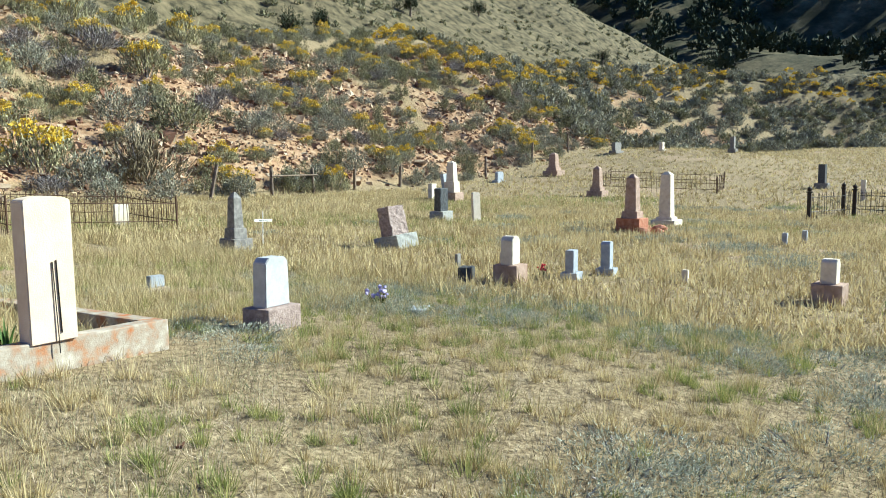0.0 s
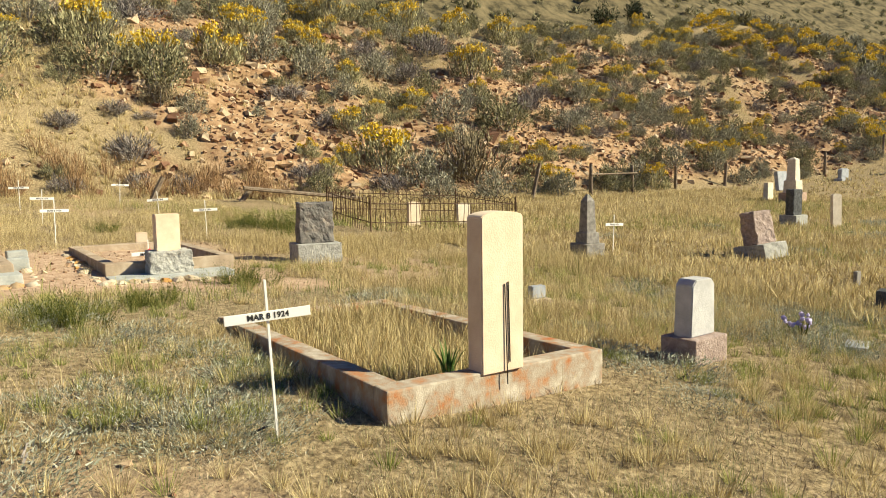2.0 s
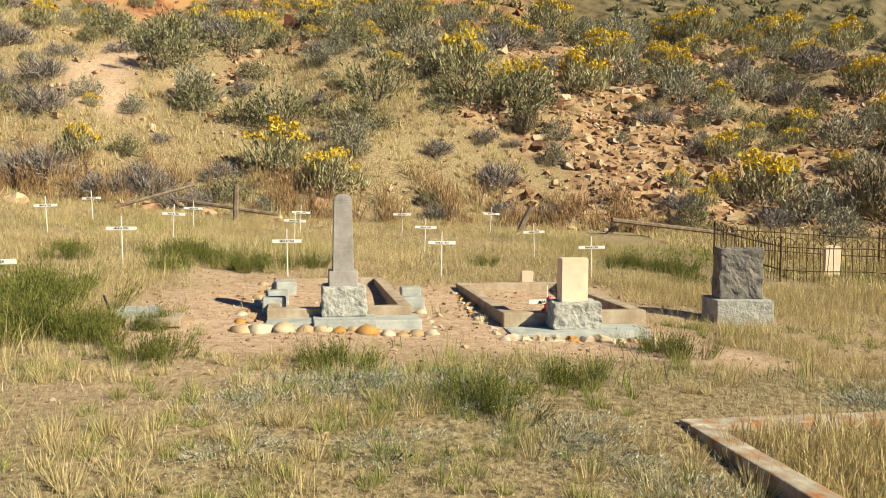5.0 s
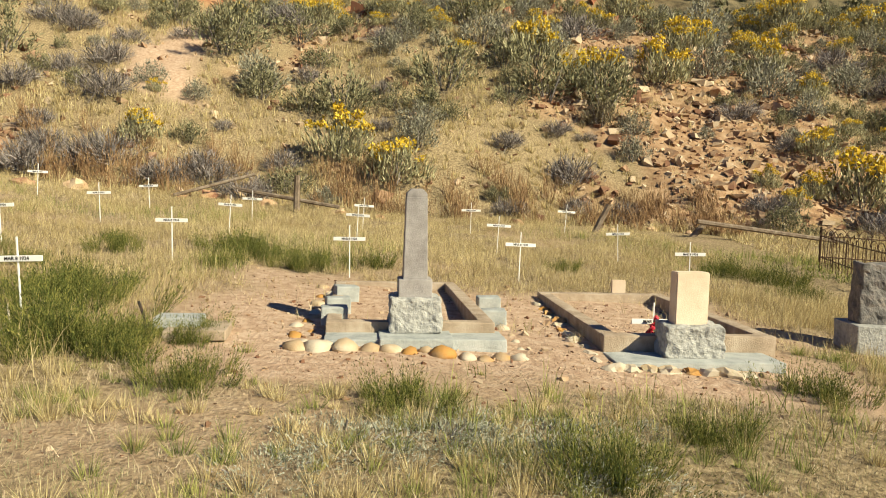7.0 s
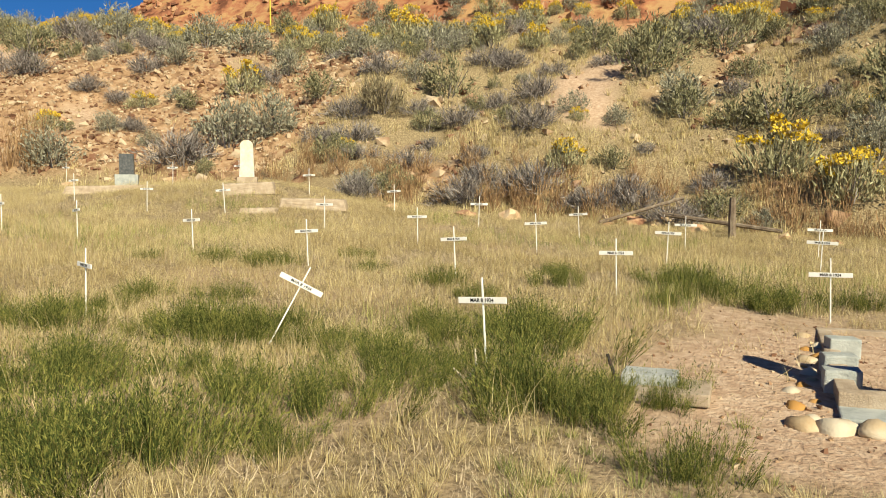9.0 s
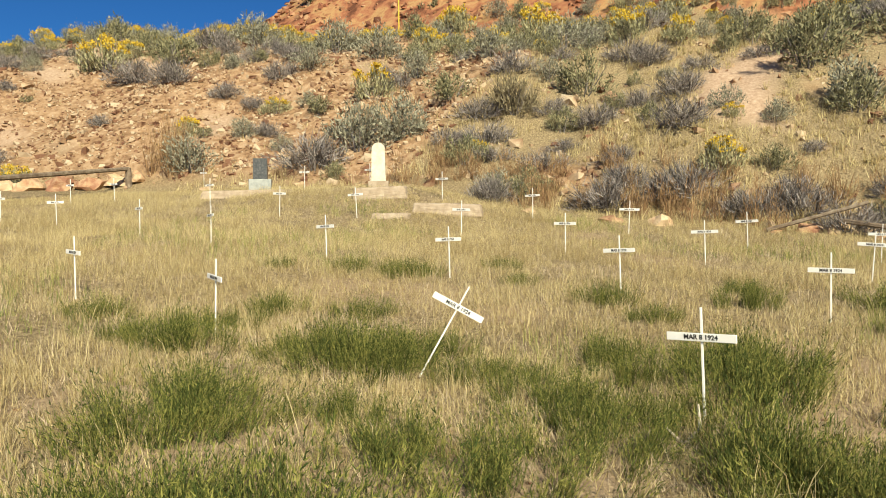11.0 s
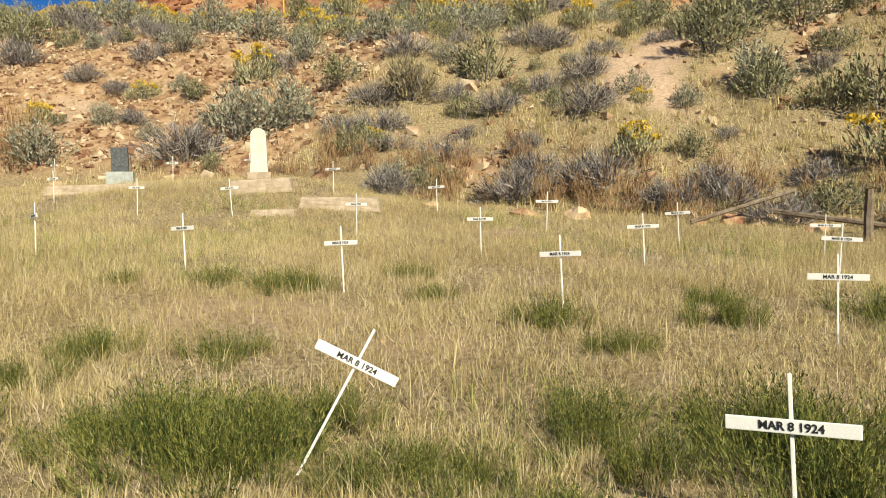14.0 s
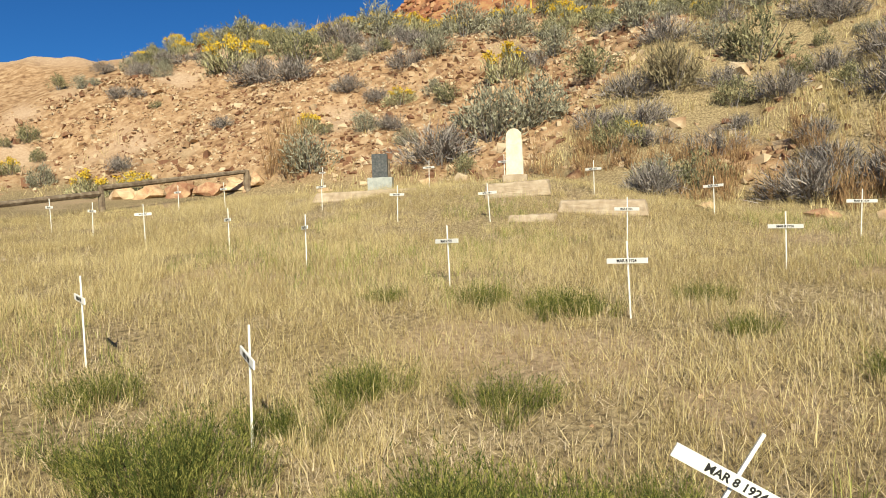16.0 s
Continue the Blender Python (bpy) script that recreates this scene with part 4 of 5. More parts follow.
SETS = {
    "sagebrush": bush_set(5, 1500, 0.52, 0.80, 0.10, 0.0135, SAGE, 100),
    "olive_shrub": bush_set(5, 1500, 0.52, 0.80, 0.10, 0.0135, OLIVE, 200, tips=26),
    "rabbitbrush": bush_set(5, 1200, 0.50, 0.72, 0.15, 0.012, RABBIT, 300, flower=520, upright=0.35),
    "dead_brush": bush_set(4, 1100, 0.58, 0.55, 0.24, 0.008, TWIG, 400, fill=0.6),
    "brown_weed": bush_set(3, 260, 0.42, 0.85, 0.20, 0.007, WEED, 500, upright=0.55, stem=WEED, fill=0.6, tips=12),
    "thicket": bush_set(2, 1600, 0.55, 0.80, 0.16, 0.011, THICKET, 450, upright=0.2, stem=TWIG, fill=0.5),
    "sage_mat": bush_set(4, 1700, 0.46, 0.11, 0.034, 0.0034, MATLEAF, 700, tips=60, fill=0.2),
}


def broom_set(count, seed):
    """Plumes of fine arching stems with small leaves towards their tips."""
    out = []
    for i in range(count):
        rr = np.random.default_rng(seed + i)
        n = 300
        cen = rr.normal(0, 0.22, (7, 2))
        k = rr.integers(0, 7, n)
        base = np.concatenate([cen[k] + rr.normal(0, 0.05, (n, 2)), np.full((n, 1), -0.02)], 1)
        d = np.concatenate([cen[k] * 0.9 + rr.normal(0, 0.24, (n, 2)), np.ones((n, 1))], 1)
        d /= np.linalg.norm(d, axis=1, keepdims=True)
        L = rr.uniform(0.25, 0.66, n) * rr.uniform(0.6, 1.0, 7)[k]
        v1, f1 = leaf_blades(base, d, L, np.full(n, 0.0026), rr.uniform(0.0, 0.22, n), rr)
        m = 2300
        q = rr.integers(0, n, m)
        s = rr.uniform(0.3, 1.0, m)
        p = base[q] + d[q] * (L[q] * s)[:, None] - np.array([0, 0, 1.0]) * (0.1 * L[q] * s * s)[:, None]
        d2 = d[q] + rr.normal(0, 0.33, (m, 3))
        d2 /= np.linalg.norm(d2, axis=1, keepdims=True)
        v2, f2 = leaf_blades(p, d2, rr.uniform(0.02, 0.055, m), rr.uniform(0.0022, 0.004, m), rr.uniform(0, 0.2, m), rr)
        out.append((make_mesh("foliage", v2, f2, BROOM), make_mesh("stems", v1, f1, BROOM), None))
    return out


SETS["green_broom"] = broom_set(5, 600)
LABELS = {
    "sagebrush": ("grey-green sagebrush shrub on the rocky bank", "shrub"),
    "olive_shrub": ("dark olive-green shrub on the bank", "shrub"),
    "rabbitbrush": ("grey-green rabbitbrush topped with yellow blooms", "shrub"),
    "dead_brush": ("grey leafless dead brush on the bank", "shrub"),
    "thicket": ("brown-olive twiggy thicket at the foot of the bank", "shrub"),
    "brown_weed": ("rust-brown dried weed stalks at the bank's foot", "weed"),
    "green_broom": ("bushy dark-green broom-like plant in dry grass", "plant"),
    "sage_mat": ("low grey-green sage mat on the ground", "plant"),
}
made = {}


def bush(kind, x, y, s, turn, squash=1.0):
    k = made.get(kind, 0)
    made[kind] = k + 1
    fol, st, bl = SETS[kind][k % len(SETS[kind])]
    root = new(kind)
    root.empty_display_size = 0.1
    root.matrix_world = pose(x, y, gz(x, y) - 0.04 * s, 0, 0, turn) @ Matrix.Diagonal((s, s, s * squash, 1))
    for nm, me in (("woody_base", st), ("foliage", fol), ("flower_head", bl)):
        if me:
            o = new(nm, me)
            o.parent = root
            o["kind"] = "stuff"
    return tagged(root, *LABELS[kind], kind.replace("_", " ") + " on the slope")


def near_any(x, y, pts, r):
    return any((x - a) ** 2 + (y - b) ** 2 < r * r for a, b in pts)


R = random.Random(21)
# the shrubs that stand out on the bank: x, y and size
STANDING = {
    "sagebrush": [(-34.1, -6.4, 1.84), (-29.8, -0.5, 1.37), (-36.5, 14.2, 2.17), (-34.6, 15.0, 1.38), (-28.2, 15.5, 1.94), (-33.2, 19.7, 1.91), (-38.4, 2.2, 1.87), (-37.3, -1.8, 1.35),
                  (-46.3, 14.8, 2.4), (-38.0, 12.3, 1.96), (-37.6, 18.2, 1.82), (-32.9, 7.4, 1.0), (-33.4, -30.5, 1.69), (-29.5, -21.4, 2.13), (-28.2, -22.4, 2.4), (-24.6, -27.8, 1.83),
                  (-32.5, -8.4, 0.95), (-35.5, -21.2, 1.83), (-36.4, -28.5, 2.13), (-36.0, -31.2, 2.21), (-38.6, -19.0, 2.17), (-35.9, -37.5, 2.4), (-34.2, -24.3, 1.64), (-34.3, -17.5, 1.25)],
    "olive_shrub": [(-38.4, -8.2, 2.4), (-32.7, -3.3, 2.3), (-35.2, 0.5, 2.4), (-32.2, -0.2, 1.32), (-34.5, 4.5, 2.28), (-34.2, 6.6, 2.4), (-32.1, 22.4, 2.4), (-38.7, -5.6, 1.9), (-36.7, 3.0, 1.77),
                    (-40.5, 1.9, 2.24), (-32.1, -39.6, 2.4), (-31.9, -20.7, 1.64), (-34.1, -15.9, 2.21), (-33.4, -6.3, 1.59), (-36.3, -8.3, 2.4), (-40.1, -11.2, 1.85), (-32.7, -4.5, 1.45), (-32.3, -46.3, 2.4)],
    "dead_brush": [(-31.0, 2.5, 1.08), (-30.0, 4.6, 1.67), (-37.5, 20.0, 1.86), (-28.6, 10.6, 1.26), (-40.7, 19.2, 1.98), (-41.0, 6.8, 2.05), (-40.7, 23.2, 2.37), (-34.5, 12.1, 1.33), (-29.9, -40.1, 2.4),
                   (-29.3, -36.1, 2.17), (-30.0, -32.7, 1.4), (-30.0, -30.8, 1.1), (-32.6, -31.7, 1.83), (-26.4, -22.9, 2.21), (-31.2, -18.9, 1.55), (-31.8, -14.3, 1.45), (-30.8, -11.0, 1.66), (-34.5, -12.2, 1.65),
                   (-36.8, -14.3, 1.51), (-28.8, -14.6, 1.3), (-26.5, -11.3, 1.66), (-27.4, -9.5, 1.81), (-26.7, -7.9, 1.06), (-36.8, -15.1, 1.52), (-34.8, -39.9, 2.4), (-34.2, -19.3, 1.71),
                   (-29.4, -19.0, 1.28), (-30.0, -17.7, 1.45), (-33.3, -24.8, 1.38)],
    "rabbitbrush": [(-29.1, -3.0, 2.0), (-27.7, -1.2, 1.72), (-37.3, 4.4, 2.4), (-35.4, 6.5, 2.16), (-37.0, 9.5, 2.32), (-39.2, 15.3, 1.83), (-29.9, 14.5, 2.5), (-37.8, 24.3, 2.4), (-45.3, 24.4, 2.4),
                    (-46.1, 32.5, 2.4), (-46.9, 29.1, 2.4), (-45.8, 10.5, 2.4), (-44.1, 18.3, 2.4), (-39.7, 11.5, 2.3), (-29.5, -42.4, 2.4), (-32.4, -25.4, 1.83), (-28.4, -8.9, 1.23), (-44.4, -29.4, 2.36),
                    (-38.5, -27.0, 1.62), (-41.2, -22.2, 2.4), (-38.4, -13.7, 1.35)],
    "thicket": [(-28.4, 17.9, 2.6), (-33.1, 6.3, 1.2), (-31.8, -17.6, 1.82)],
}
placed, taken = [], []
for kind, spots in STANDING.items():
    for x, y, s in spots:
        bush(kind, x, y, s, R.uniform(0, 360), 0.9 if kind == "dead_brush" else 1.0)
        taken.append((x, y, 0.5 * s))
# smaller shrubs between them, thick along the bank beyond the fenced plot and along its top
tries = 0
while len(placed) < 860 and tries < 30000:
    tries += 1
    y = R.uniform(-52, 66)
    d = 0.6 + 22.5 * R.random()
    xf, c = foot(y)
    x = float(xf - d / c)
    rub, ch = float(rubble_at(x, y)), float(chute_at(x, y))
    keep = (1.0 - 0.35 * rub) if y > 12 else 0.62 - 0.3 * rub
    if ch > 0.2:
        keep = 0.0
    if y < -18 and d < 10.5:
        keep = 0.10
    if -14 < y < 10 and d < 8:
        keep = 0.16
    if d > 12.5:
        keep = 1.0
    if R.random() > keep:
        continue
    s = R.uniform(0.6, 1.3) * (1.3 if y > 12 or d > 12.5 else 1.0)
    if near_any(x, y, placed, 0.50 * s + 0.15) or any((x - a) ** 2 + (y - b) ** 2 < (q + 0.3 * s) ** 2 for a, b, q in taken):
        continue
    if near_any(x, y, ((-22.7, -16.5), (-22.5, -21.8), (-22.0, -15.0), (-22, -20.5)), 1.6):
        continue
    placed.append((x, y))
    q = R.random()
    if d > 15:
        kind = "rabbitbrush" if q < 0.40 else "sagebrush" if q < 0.85 else "olive_shrub"
    elif y > 9:
        kind = "rabbitbrush" if q < 0.24 else "sagebrush" if q < 0.74 else "olive_shrub" if q < 0.90 else "dead_brush"
    else:
        kind = "rabbitbrush" if q < 0.08 else "sagebrush" if q < 0.42 else "olive_shrub" if q < 0.64 else "dead_brush"
    if made.get(kind, 0) >= 285:
        kind = "olive_shrub" if made.get("olive_shrub", 0) < 285 else "rabbitbrush"
    bush(kind, x, y, s, R.uniform(0, 360), R.uniform(0.8, 1.1))
# dead brush and brown weeds along the foot
for i in range(120):
    y = R.uniform(-19, 9)
    xf, c = foot(y)
    bush("brown_weed", float(xf) - R.uniform(0.0, 3.2), y, R.uniform(0.7, 1.2), R.uniform(0, 360))
for i in range(8):
    y = R.uniform(-13, -3)
    xf, c = foot(y)
    bush("dead_brush", float(xf) - R.uniform(0.3, 2.2), y, R.uniform(0.9, 1.4), R.uniform(0, 360), 0.85)
# a row of shrubs on the crest
for i in range(30):
    y = R.uniform(-58, -18)
    xf, c = foot(y)
    bush(R.choice(("olive_shrub", "dead_brush", "rabbitbrush" if made["rabbitbrush"] < 298 else "olive_shrub")), float(xf - R.uniform(16.5, 20.0) / c), y, R.uniform(0.7, 1.25), R.uniform(0, 360))
# large shrubs along the foot by the fenced plot
for x, y, s, kind in ((-25.2, 14.4, 1.3, "sagebrush"), (-25.9, 17.3, 1.5, "sagebrush"), (-26.8, 21.5, 1.4, "sagebrush"), (-27.6, 25.0, 1.5, "olive_shrub"), (-27.9, 27.5, 1.5, "sagebrush"),
                      (-25.4, -14.6, 1.3, "dead_brush"), (-20.5, -33.5, 1.2, "rabbitbrush"), (-19.2, -35.0, 1.3, "rabbitbrush")):
    bush(kind, x, y, s, R.uniform(0, 360))
for dx, dy, s in ((0, 0, 1.5), (0.5, -0.5, 1.3), (-0.4, 0.5, 1.2), (0.3, 0.4, 1.3), (-0.3, -0.6, 1.4)):
    bush("brown_weed", -24.3 + dx, -28.8 + dy, s, R.uniform(0, 360), 1.7)
# green plants in the cross field
CLUMPS = [(-9.9, -6.9, 0.59), (-11, -8.6, 0.69), (-11.7, -7.2, 0.61), (-12, -6.8, 0.61), (-11.8, -5.9, 0.49), (-12, -5.5, 0.37), (-11.6, -5, 0.36), (-12.4, -4.8, 0.5), (-11.2, -4.7, 0.51), (-11.6, -4.2, 0.44), (-12.5, -3.8, 0.76), (-13.1, -4.1, 0.68), (-16.9, -5.2, 0.54), (-13.1, -8.1, 0.36), (-15.3, -10.5, 0.52), (-15.8, -9.7, 0.51), (-16.9, -8.8, 0.53), (-15.8, -7.8, 0.35), (-15.2, -6.3, 0.67), (-14.6, -5.4, 0.48), (-10.4, -5.9, 0.39), (-11.4, -7.6, 0.35), (-15.5, -9.4, 0.72), (-10.9, -9.3, 0.43), (-11.9, -9, 0.35), (-12.4, -6.6, 0.35), (-14.6, -11.4, 0.36), (-12.6, -9, 0.35), (-11.3, -10.6, 0.35), (-8.5, -5.3, 0.71), (-8.7, -4.8, 0.82)]
CLUMPS += [(-9.3, -4.2, 0.35), (-10, -5.1, 0.55), (-10.1, -4.5, 0.57), (-10.9, -4.2, 0.52), (-11, -3.4, 0.69), (-10.9, -3, 0.57), (-10.2, -2.1, 0.35), (-11.5, -2.5, 0.35), (-9.5, -6.5, 0.68), (-11.6, -6.8, 0.71), (-15.5, -3.4, 0.48), (-16.6, -2, 0.62), (-12.9, -5.2, 0.52), (-11.4, -2.9, 0.48), (-9.9, -0.7, 0.35), (-8.7, 0.5, 0.47), (-9.5, 1.2, 0.44), (-10.7, 2.5, 0.51)]
CLUMPS += [(-17.5, 1.9, 0.6), (-17.2, -3.4, 0.8), (-16.5, -3.0, 0.8), (-15.9, -4.9, 0.7), (-17.7, 5.6, 0.8), (-18.4, 5.0, 0.8), (-16.3, 5.2, 0.7), (-16.0, -2.2, 0.7), (-16.8, -1.2, 0.7)]
for x, y, s in CLUMPS:
    s = max(0.6, 1.35 * s) * (0.75 if x < -14 else 1.0)
    for i in range(5 if s > 0.8 else 3):
        q = 0.20 * s
        bush("green_broom", x + R.uniform(-q, q), y + R.uniform(-q, q), s * R.uniform(0.8, 1.15), R.uniform(0, 360), R.uniform(0.85, 1.15))
for i in range(420):
    x, y = R.uniform(-9.8, -0.6), R.uniform(-1.6, 8.5)
    if (x < -7.4 and R.random() < 0.72) or near_any(x, y, [(-5.3, 2.4)], 0.5) or near_any(x, y, [(-5.75, 4.9)], 0.5):
        continue
    if vnoise(x, y, 1.8, 41) < 0.42 or made.get("sage_mat", 0) > 190 or (-8.6 < x < -5.1 and 1.5 < y < 3.7):
        continue
    bush("sage_mat", x, y, R.uniform(0.6, 1.2), R.uniform(0, 360))
for i in range(40):
    x, y = R.uniform(-16, -2), R.uniform(12, 36)
    bush("sage_mat", x, y, R.uniform(1.0, 2.0), R.uniform(0, 360), 1.2)


# ---- joined brush of the far slopes ----
def scatter(name, kind, pts, sizes, label, category, thin=4):
    vs, fs, n = [], [], 0
    for i, ((x, y), s) in enumerate(zip(pts, sizes)):
        me = SETS[kind][i % len(SETS[kind])][0]
        v = np.empty(len(me.vertices) * 3, np.float32)
        me.vertices.foreach_get("co", v)
        v = v.reshape(-1, 3, 3)[::thin]
        grow = v.mean(1, keepdims=True)
        v = ((v - grow) * np.array([1.0, 1.0, 0.8]) * 1.15 * thin ** 0.5 + grow).reshape(-1, 3)
        a = i * 2.4
        c0, s0 = math.cos(a) * s, math.sin(a) * s
        v = np.stack([v[:, 0] * c0 - v[:, 1] * s0 + x, v[:, 0] * s0 + v[:, 1] * c0 + y, v[:, 2] * s + gz(x, y)], 1)
        f = np.arange(len(v)).reshape(-1, 3)
        vs.append(v)
        fs.append(f + n)
        n += len(v)
    ob = arrays(name, np.concatenate(vs), np.concatenate(fs), SETS[kind][0][0].materials[0])
    return tagged(ob, label, category, kind="stuff")


pts, sz = [], []
for i in range(1400):
    y = R.uniform(62, 185)
    d = R.uniform(-3.5, 24)
    xf, c = foot(y)
    pts.append((float(xf) - d, y))
    sz.append(R.uniform(0.9, 1.8))
scatter("far_sagebrush", "sagebrush", pts[:950], sz[:950], "grey-green sagebrush covering the far bank", "brush", 9)
scatter("far_olive_brush", "olive_shrub", pts[950:], sz[950:], "olive-green brush covering the far bank", "brush", 9)
pts = [(float(foot(y)[0]) - R.uniform(12, 25), y) for y in (R.uniform(55, 190) for _ in range(260))]
SETS["bloom"] = [(b[2], None, None) for b in SETS["rabbitbrush"]]
scatter("far_rabbitbrush", "bloom", pts, [R.uniform(0.9, 1.7) for _ in pts], "yellow rabbitbrush blooms along the far bank top", "brush", 3)
pts = [(float(foot(y)[0]) - R.uniform(28, 130), y) for y in (R.uniform(-40, 190) for _ in range(3000))]
pts += [(float(foot(y)[0]) - R.uniform(20, 46), y) for y in (R.uniform(-2, 75) for _ in range(330))]
scatter("hillside_brush", "olive_shrub", pts, [R.uniform(0.35, 0.95) for _ in pts], "sparse dark brush on the upper grassy hillside", "brush", 32)


# ---- loose rubble ----
def rubble(name, pts, sizes, material, label, seed):
    rr = np.random.default_rng(seed)
    bm = B()
    c = bmesh.ops.create_cube(bm, size=0.85)
    bmesh.ops.triangulate(bm, faces=list(bm.faces))
    bm.verts.ensure_lookup_table()
    v0 = np.array([v.co[:] for v in bm.verts])
    f0 = np.array([[v.index for v in f.verts] for f in bm.faces])
    bm.free()
    n = len(pts)
    px, py = np.array(pts)[:, 0], np.array(pts)[:, 1]
    s = np.array(sizes)
    V = v0[None] * 1.05 + rr.uniform(-0.33, 0.33, (n, len(v0), 3))
    V = V * np.stack([s * rr.uniform(0.7, 1.3, n), s * rr.uniform(0.7, 1.3, n), s * rr.uniform(0.45, 0.95, n)], 1)[:, None]
    e = rr.normal(0, 0.55, n)
    ce, se = np.cos(e)[:, None], np.sin(e)[:, None]
    V = np.stack([V[..., 0], V[..., 1] * ce - V[..., 2] * se, V[..., 1] * se + V[..., 2] * ce], -1)
    a = rr.uniform(0, 6.28, n)
    ca, sa = np.cos(a)[:, None], np.sin(a)[:, None]
    V = np.stack([V[..., 0] * ca - V[..., 1] * sa, V[..., 0] * sa + V[..., 1] * ca, V[..., 2]], -1)
    V += np.stack([px, py, land(px, py) + s * 0.12], 1)[:, None]
    F = f0[None] + (np.arange(n) * len(v0))[:, None, None]
    return tagged(arrays(name, V.reshape(-1, 3), F.reshape(-1, 3), material), label, "rubble", kind="stuff")


rr = np.random.default_rng(77)
y = rr.uniform(-50, 75, 80000)
d = rr.uniform(0.4, 19, 80000)
xf, c = foot(y)
x = xf - d / c
w = rubble_at(x, y)
ok = rr.random(80000) < w * (0.52 + 0.25 * smooth((-17 - y) / 4)) + 0.05
rubble("rubble", np.stack([x, y], 1)[ok], ((rr.gamma(1.35, 0.062, 80000) + 0.045) * (1 - 0.25 * smooth((-18 - y) / 5)))[ok], SCREE, "orange-tan broken rock strewn over the bank", 1)
x, y = rr.uniform(-16, -2, 14000), rr.uniform(-10, 8, 14000)
ok = rr.random(14000) < dirt_at(x, y) * 0.7 + 0.02
rubble("pebbles", np.stack([x, y], 1)[ok], (rr.gamma(2.0, 0.006, 14000) + 0.006)[ok], SCREE, "small pink pebbles on the bare soil", 2)
for i, (x, y, s) in enumerate(((-28.6, -2.9, 0.75), (-26.0, -6.2, 0.8), (-26.4, -4.9, 0.7), (-26.2, -5.6, 0.9), (-25.7, -4.6, 0.6), (-25.4, -6.8, 0.55), (-25.6, 2.2, 0.6), (-26.2, 4.9, 0.5), (-26.5, 6.2, 0.6), (-26.3, 7.3, 0.5),
                               (-26.8, 8.4, 0.6), (-36.6, 12.1, 1.3), (-25.2, -2.6, 0.6), (-24.9, -1.5, 0.5), (-24.8, -9.2, 0.9), (-24.4, -10.4, 0.8), (-23.6, -25.4, 0.8), (-25.3, -22.5, 0.7), (-21.4, -31.6, 1.9), (-22.2, -30.8, 1.5), (-22.8, -30.2, 1.3), (-20.6, -32.4, 1.6), (-23.3, -29.6, 1.2), (-19.9, -33.2, 1.5),
                               (-27.2, -30.8, 0.9), (-24.9, -19.4, 0.9), (-24.2, -12.6, 0.6), (-20.4, -33.6, 0.8))):
    o = part("boulder", stone_blob(B(), s * 0.62, s * 0.8, s * 0.5, i * 3.3, 2, 0.38), BOULDER)
    o.matrix_world = at(x, y, i * 47, 0.08)
    tagged(o, "angular tan and red boulder at the foot of the bank", "boulder", "boulders on the bank")


rr = np.random.default_rng(78)
y = rr.uniform(-66, 12, 4200)
x = -29 - rr.uniform(14.5, 45, 4200)
rubble("cliff_rock", np.stack([x, y], 1), rr.gamma(1.4, 0.13, 4200) + 0.07, REDROCK, "broken red rock on the slope above the bank", 3)


# ---- trees on the hillside ----
def juniper(x, y, h, seed):
    rr = np.random.default_rng(seed)
    e = empty("juniper", pose(x, y, gz(x, y) - 0.1))
    bm = B()
    rod(bm, (0, 0, 0), (0.1, 0, h * 0.5), 0.05 * h, 0.03 * h, 7)
    for i in range(6):
        a = i * 1.1 + seed
        rod(bm, (0.05, 0, h * (0.12 + 0.07 * i)), (0.3 * h * math.cos(a), 0.3 * h * math.sin(a), h * (0.3 + 0.09 * i)), 0.02 * h, 0.006 * h, 5)
    part("trunk", bm, TIMBER, e)
    p, d = dome(1500, 0.36 * h, 0.95 * h, rr, 0.4, 9)
    v, f = leaf_blades(p, d, rr.uniform(0.05, 0.10, 1500) * h, rr.uniform(0.010, 0.018, 1500) * h, rr.uniform(0, 0.2, 1500), rr)
    arrays("crown", v, f, JUNIPER, e)
    return tagged(e, "dark green juniper on the hillside", "tree", "junipers on the hillside")


for i, (x, y, h) in enumerate(((-62, 78, 3.4), (-52, 52, 3.0), (-50, 46, 2.6), (-46, 148, 6.0), (-66, 100, 3.0), (-58, 128, 3.2), (-49, -47, 2.6), (-52, -43, 2.8), (-56, -40, 3.0))):
    juniper(x, y, h, i + 1)
rr = np.random.default_rng(9)
n = 3600
x, y = rr.uniform(-330, 160, n), rr.uniform(225, 620, n)
ok = vnoise(x, y, 45, 71) + 0.4 * vnoise(x, y, 15, 72) > 0.46
x, y = x[ok], y[ok]
SETS["wood"] = [(make_mesh("crown", *leaf_blades(*dome(440, 1.5, 5.0, np.random.default_rng(k + 40), 0.5, 7), np.full(440, 0.45), np.full(440, 0.15), np.zeros(440), np.random.default_rng(k)), JUNIPER), None, None) for k in range(4)]
scatter("far_wood", "wood", list(zip(x.tolist(), y.tolist())), list(rr.uniform(0.9, 1.9, len(x))), "dark conifer wood on the far mountainside", "wood", 7)


# ---- grass ----
SOLID = [(-5.7, 4.9, 0.3), (-11.7, -6.4, 0.25), (-13.05, 4.62, 0.45), (-12, -0.6, 0.9), (-11.6, 1.76, 0.9)]


